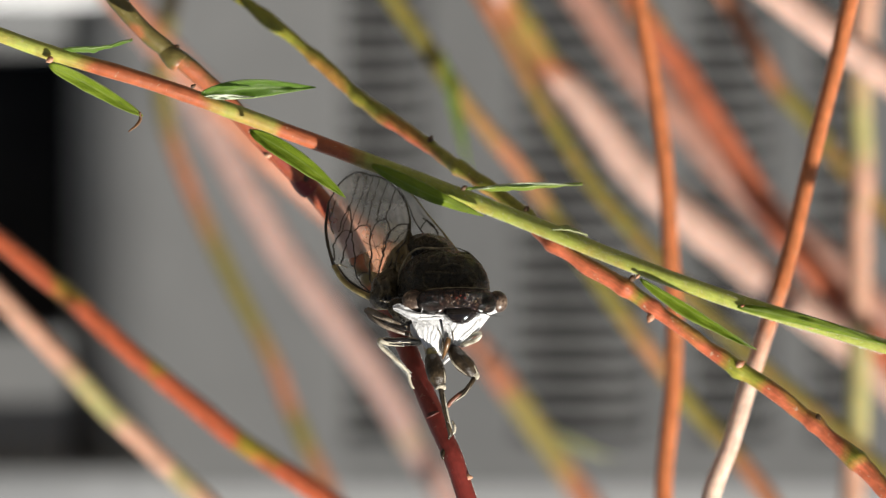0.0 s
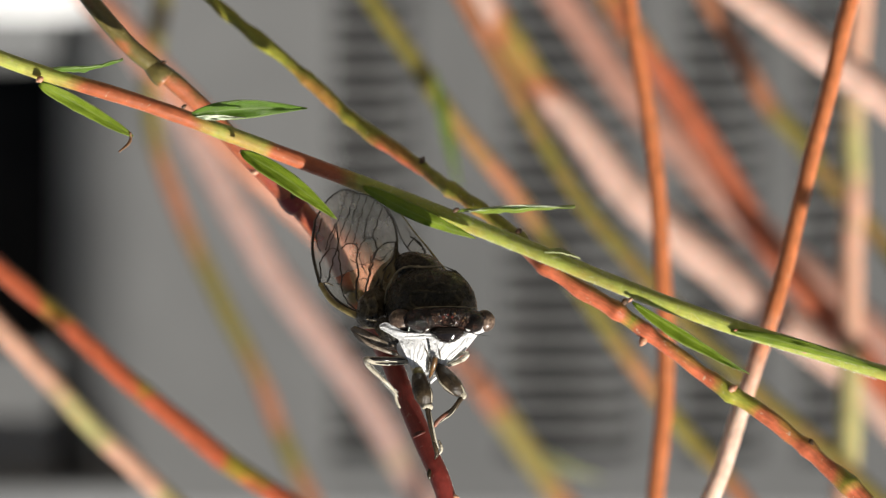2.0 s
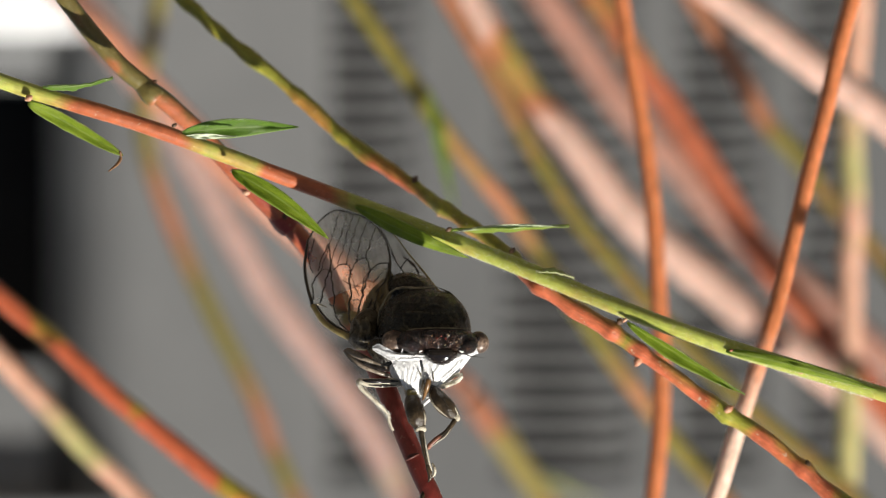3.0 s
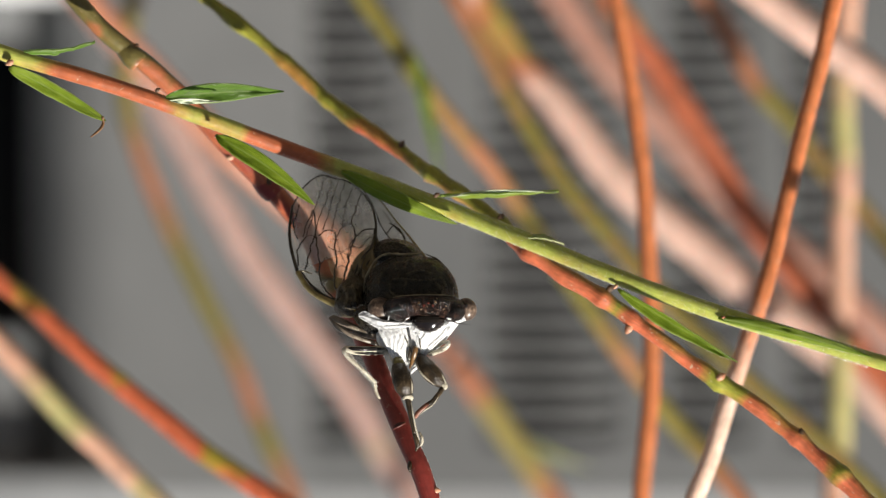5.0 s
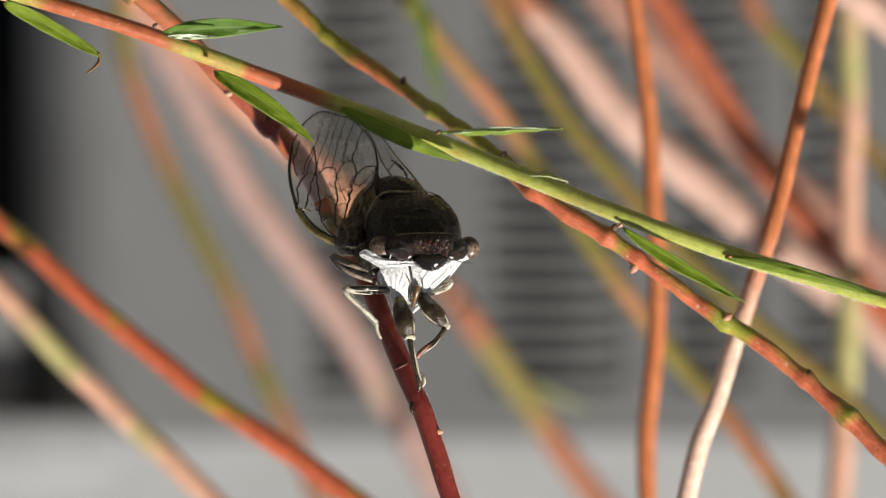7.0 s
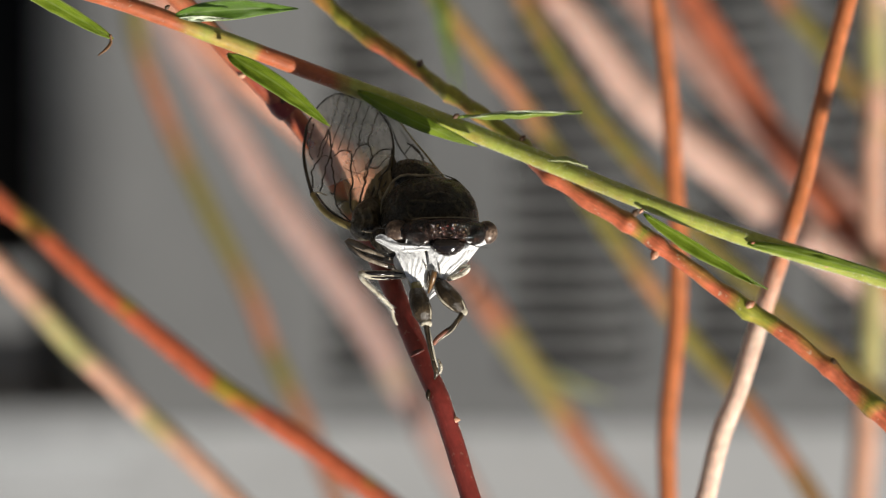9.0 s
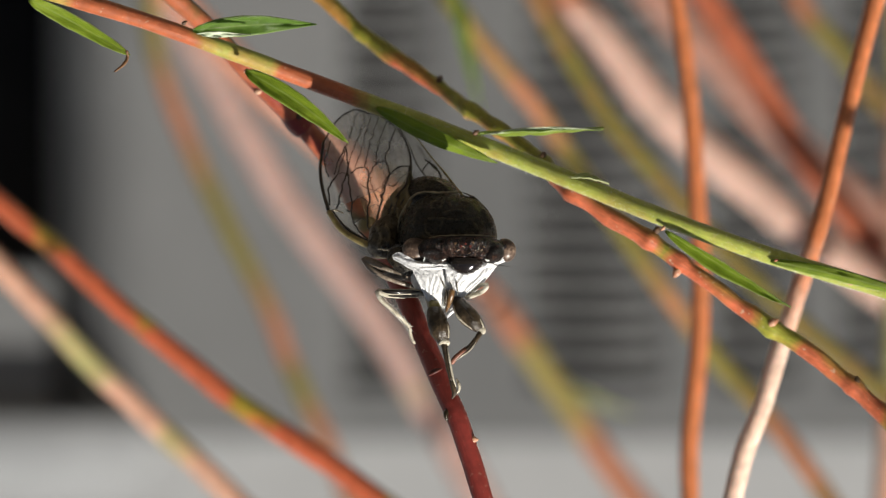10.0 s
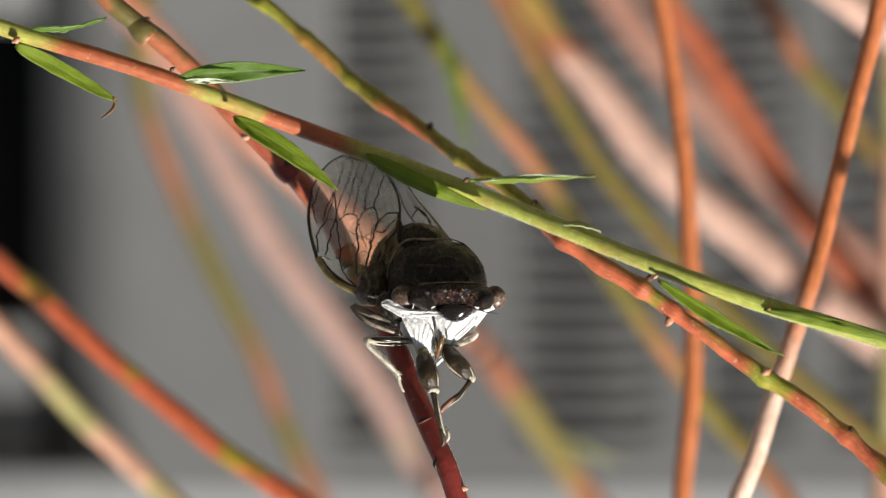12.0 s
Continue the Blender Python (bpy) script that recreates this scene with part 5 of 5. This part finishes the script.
lower = lambda p: tuple(np.array(on_wing(p)) + (0, 0.25, 0))
sheet(bm, [(12.70, 0.00, -10.45), (13.61, 0.00, -9.14), (13.85, 0.00, -7.71), (13.37, 0.00, -5.80), (12.70, 0.00, -4.13), (11.85, 0.00, -2.23)], [(10.20, 0.00, -11.40), (7.94, 0.00, -10.81), (7.94, 0.00, -9.14), (9.46, 0.00, -7.66), (10.61, 0.00, -5.68), (11.51, 0.00, -2.23)], 5, 24, lower)
part("wing_cell", bm, M_WINGGOLD, wing, "gold tinted cells of the wing")
bm = bmesh.new()
inner = lambda p: tuple(np.array(on_wing(p)) + (0, -0.5, 0))
sheet(bm, [(7.46, 0.00, -10.45), (8.13, 0.00, -8.90), (9.51, 0.00, -7.66), (10.46, 0.00, -6.28), (11.13, 0.00, -4.37), (11.63, 0.00, -2.23), (11.99, 0.00, -1.15)], [(6.86, 0.00, -9.73), (6.51, 0.00, -8.42), (6.86, 0.00, -6.75), (7.70, 0.00, -5.32), (8.18, 0.00, -3.42), (8.65, 0.00, -1.99), (9.84, 0.00, -0.56)], 5, 24, inner)
part("wing_base", bm, M_WINGBASE, wing, "smoky brown base of the wing")
for pts, k in (([(7.34, 0.00, -10.33), (7.82, 0.00, -8.66), (9.01, 0.00, -7.23), (9.96, 0.00, -5.32), (10.68, 0.00, -3.18), (11.15, 0.00, -1.51)], 0.13), ([(7.10, 0.00, -9.97), (7.22, 0.00, -8.18), (8.41, 0.00, -6.28), (9.37, 0.00, -4.37), (9.96, 0.00, -2.23)], 0.11), ([(8.65, 0.00, -7.47), (9.13, 0.00, -5.80), (9.61, 0.00, -3.42), (10.32, 0.00, -1.75)], 0.08)):
    bm = bmesh.new()
    sweep(bm, [tuple(np.array(on_wing(p)) + (0, -0.6, 0)) for p in pts], [k] * len(pts), 6, 5, 0.2)
    part("vein", bm, M_VEIN, wing)


def vein(pts, r0, r1, parent=None, material=None, place=on_wing, name="vein", wavy=0.0):
    bm = bmesh.new()
    if wavy:
        pts = [(p[0] + wavy * noise.noise(Vector(p) * 1.3 + Vector((7, 0, 0))), p[1], p[2]) for p in spline(pts, 5)]
    sweep(bm, [place(p) for p in pts] if place else pts, np.linspace(r0, r1, len(pts)), 6, 3 if wavy else 5)
    return part(name, bm, material or M_VEIN, parent or wing)


vein(EDGE[:4], 0.52, 0.36, material=M_COSTA, name="wing_edge")
vein([(10.00, 2.00, -0.44), (13.32, 6.00, -1.80), (15.65, 10.00, -3.38), (17.27, 14.00, -5.47)], 0.22, 0.12)
vein(EDGE[3:7], 0.26, 0.18)
vein([EDGE[6], EDGE[7], EDGE[8], (12.56, 0.00, -17.82), INNER[7], INNER[6]], 0.1, 0.12)
vein([INNER[6], INNER[5], INNER[4], INNER[3], INNER[2]], 0.1, 0.2)
vein([(17.56, 0.00, -5.30), (16.85, 0.00, -5.45), (15.85, 0.00, -5.09)], 0.14, 0.09, material=M_LEGPALE)
APEX = (
    ([(14.06, 0.00, -17.96), (14.63, 0.00, -16.32), (15.06, 0.00, -14.89), (15.56, 0.00, -13.31), (15.99, 0.00, -11.81), (16.63, 0.00, -10.02)], 0.06),
    ([(13.13, 0.00, -17.89), (13.56, 0.00, -16.03), (13.99, 0.00, -14.60), (14.63, 0.00, -12.95), (15.20, 0.00, -11.31), (15.28, 0.00, -9.81)], 0.06),
    ([(12.27, 0.00, -17.67), (12.92, 0.00, -15.60), (13.42, 0.00, -13.88), (13.77, 0.00, -12.45), (14.27, 0.00, -10.95)], 0.06),
    ([(11.34, 0.00, -17.39), (11.99, 0.00, -15.31), (12.49, 0.00, -13.67), (12.84, 0.00, -12.24), (13.06, 0.00, -10.95)], 0.065),
    ([(10.27, 0.00, -16.82), (10.91, 0.00, -15.10), (11.41, 0.00, -13.45), (11.63, 0.00, -12.24), (11.77, 0.00, -11.24)], 0.07),
    ([(9.13, 0.00, -15.89), (9.63, 0.00, -14.60), (10.06, 0.00, -13.17), (10.34, 0.00, -11.81), (9.84, 0.00, -10.09)], 0.085),
)
for pts, r in APEX:
    vein(pts, r * 1.0, r * 1.25, wavy=0.2)
VEINS = (
    ([(14.85, 0.00, -10.17), (14.06, 0.00, -10.81), (12.99, 0.00, -10.81), (12.56, 0.00, -9.95)], 0.09),
    ([(12.56, 0.00, -9.95), (11.63, 0.00, -11.38), (10.27, 0.00, -11.81)], 0.08),
    ([(9.84, 0.00, -10.02), (8.77, 0.00, -10.95), (7.20, 0.00, -11.09)], 0.1),
    ([(12.56, 0.00, -9.95), (12.70, 0.00, -8.16), (12.49, 0.00, -6.80), (12.70, 0.00, -4.87), (12.49, 0.00, -2.94), (11.27, 0.00, -0.80)], 0.11),
    ([(9.84, 0.00, -10.02), (10.41, 0.00, -8.66), (10.84, 0.00, -6.80), (11.41, 0.00, -4.66), (11.56, 0.00, -2.80), (10.70, 0.00, -0.65)], 0.12),
    ([(9.84, 0.00, -10.02), (10.70, 0.00, -8.95), (10.91, 0.00, -7.30), (10.84, 0.00, -6.52)], 0.07),
    ([(7.34, 0.00, -10.95), (7.55, 0.00, -9.02), (8.55, 0.00, -7.23), (9.41, 0.00, -5.09), (9.98, 0.00, -2.23)], 0.13),
    ([(15.13, 0.00, -10.02), (14.99, 0.00, -8.16), (14.70, 0.00, -6.23), (14.92, 0.00, -5.30), (15.42, 0.00, -5.45)], 0.1),
    ([(14.85, 0.00, -5.30), (14.42, 0.00, -3.66), (13.27, 0.00, -2.23), (11.27, 0.00, -0.87)], 0.09),
    ([(15.49, 0.00, -13.31), (15.28, 0.00, -10.81), (15.78, 0.00, -8.95), (16.35, 0.00, -6.80), (16.71, 0.00, -5.66)], 0.11),
    ([(16.63, 0.00, -10.02), (17.28, 0.00, -9.09), (17.71, 0.00, -7.95), (17.56, 0.00, -6.09)], 0.11),
    ([(11.27, 0.00, -6.52), (11.84, 0.00, -7.59), (12.27, 0.00, -9.02), (12.49, 0.00, -9.81)], 0.05),
    ([(10.41, 0.00, -8.88), (9.41, 0.00, -8.52), (8.41, 0.00, -9.66), (7.41, 0.00, -10.52)], 0.06),
    ([(11.99, 0.00, -7.59), (11.13, 0.00, -8.38), (10.56, 0.00, -8.66)], 0.04),
    ([(17.49, 0.00, -14.38), (17.92, 0.00, -12.74), (18.28, 0.00, -11.38), (17.71, 0.00, -9.74)], 0.09),
    ([(15.56, 0.00, -13.67), (16.42, 0.00, -11.81), (16.99, 0.00, -10.02)], 0.09),
    ([(16.63, 0.00, -10.02), (15.85, 0.00, -10.24), (14.99, 0.00, -9.74)], 0.05),
    ([(13.63, 0.00, -8.81), (12.70, 0.00, -8.16), (11.63, 0.00, -7.95), (10.91, 0.00, -7.59)], 0.05),
    ([(14.70, 0.00, -6.23), (13.77, 0.00, -7.23), (12.70, 0.00, -6.52)], 0.05),
    ([(12.49, 0.00, -5.80), (11.63, 0.00, -6.16), (11.13, 0.00, -5.80)], 0.05),
    ([(14.42, 0.00, -3.66), (13.56, 0.00, -4.37), (12.63, 0.00, -4.02)], 0.05),
)
for pts, r in VEINS:
    vein(pts, r * 1.05, r * 1.05, wavy=0.2)

# the far wing, seen nearly from its edge
FE = [(-3.03, 3.00, -2.23), (-0.53, 6.00, -5.96), (1.27, 7.50, -8.18), (2.99, 9.00, -10.42), (4.58, 10.00, -12.29), (6.74, 12.00, -15.04), (9.05, 13.50, -16.70)]
FI = [(0.55, 5.00, -4.38), (2.34, 7.00, -6.68), (4.00, 8.50, -8.55), (5.58, 10.00, -10.13), (6.59, 11.00, -11.72), (7.53, 12.50, -14.10), (9.05, 13.50, -16.70)]
bm = bmesh.new()
sheet(bm, FE[2:], FI[2:])
wing2 = part("wing", bm, M_WING, cicada, "clear wing seen nearly edge-on, with a bright rim")
bm = bmesh.new()
sheet(bm, FE[:3], FI[:3])
part("wing_membrane", bm, M_WINGLOW, wing2)
vein(FE, 0.2, 0.07, wing2, M_COSTA, None, "wing_edge")
vein(FI, 0.12, 0.07, wing2, None, None)
for pts, r in (([FI[2], (3.28, 9.00, -9.91), (4.72, 10.00, -11.43), (6.31, 11.80, -13.74)], 0.1), ([(2.06, 8.00, -8.55), (2.99, 8.60, -9.12), (4.00, 9.60, -10.99), (5.37, 10.40, -11.86)], 0.12), ([(4.50, 10.00, -11.86), (5.22, 10.00, -11.21), (5.73, 10.00, -10.42)], 0.08)):
    vein(pts, r, r, wing2, None, None)


def motions():
    """The perch stem and the cicada on it sway together in light wind."""
    sway = [(0.0, -0.46, 0.46), (0.5, -0.73, 0.46), (1.0, -0.12, 0.42), (1.5, -0.10, 0.41), (2.0, 0.14, -0.06), (2.5, -0.18, 0.04), (3.0, 0.06, 0.07), (5.0, 0.17, 0.01), (5.5, 0.01, -0.04), (6.0, 0.05, -0.09), (6.5, 0.21, -0.17), (7.0, 0.12, -0.06), (9.0, 0.16, -0.24), (9.5, 0.39, -0.26), (10.0, 0.41, -0.23), (10.5, 0.21, -0.22), (11.0, 0.24, -0.24), (11.5, 0.30, -0.27), (12.0, 0.52, -0.37)]
    walk(perch, [(t, pose(x * 0.001, 0, z * 0.001)) for t, x, z in sway])
    c = ROOT[cicada]
    walk(cicada, [(t, pose(c.x + x * 0.001, c.y, c.z + z * 0.001)) for t, x, z in sway])


cam.data.dof.use_dof = True
cam.data.dof.focus_object = cicada
cam.data.dof.aperture_fstop = 19.5
motions()
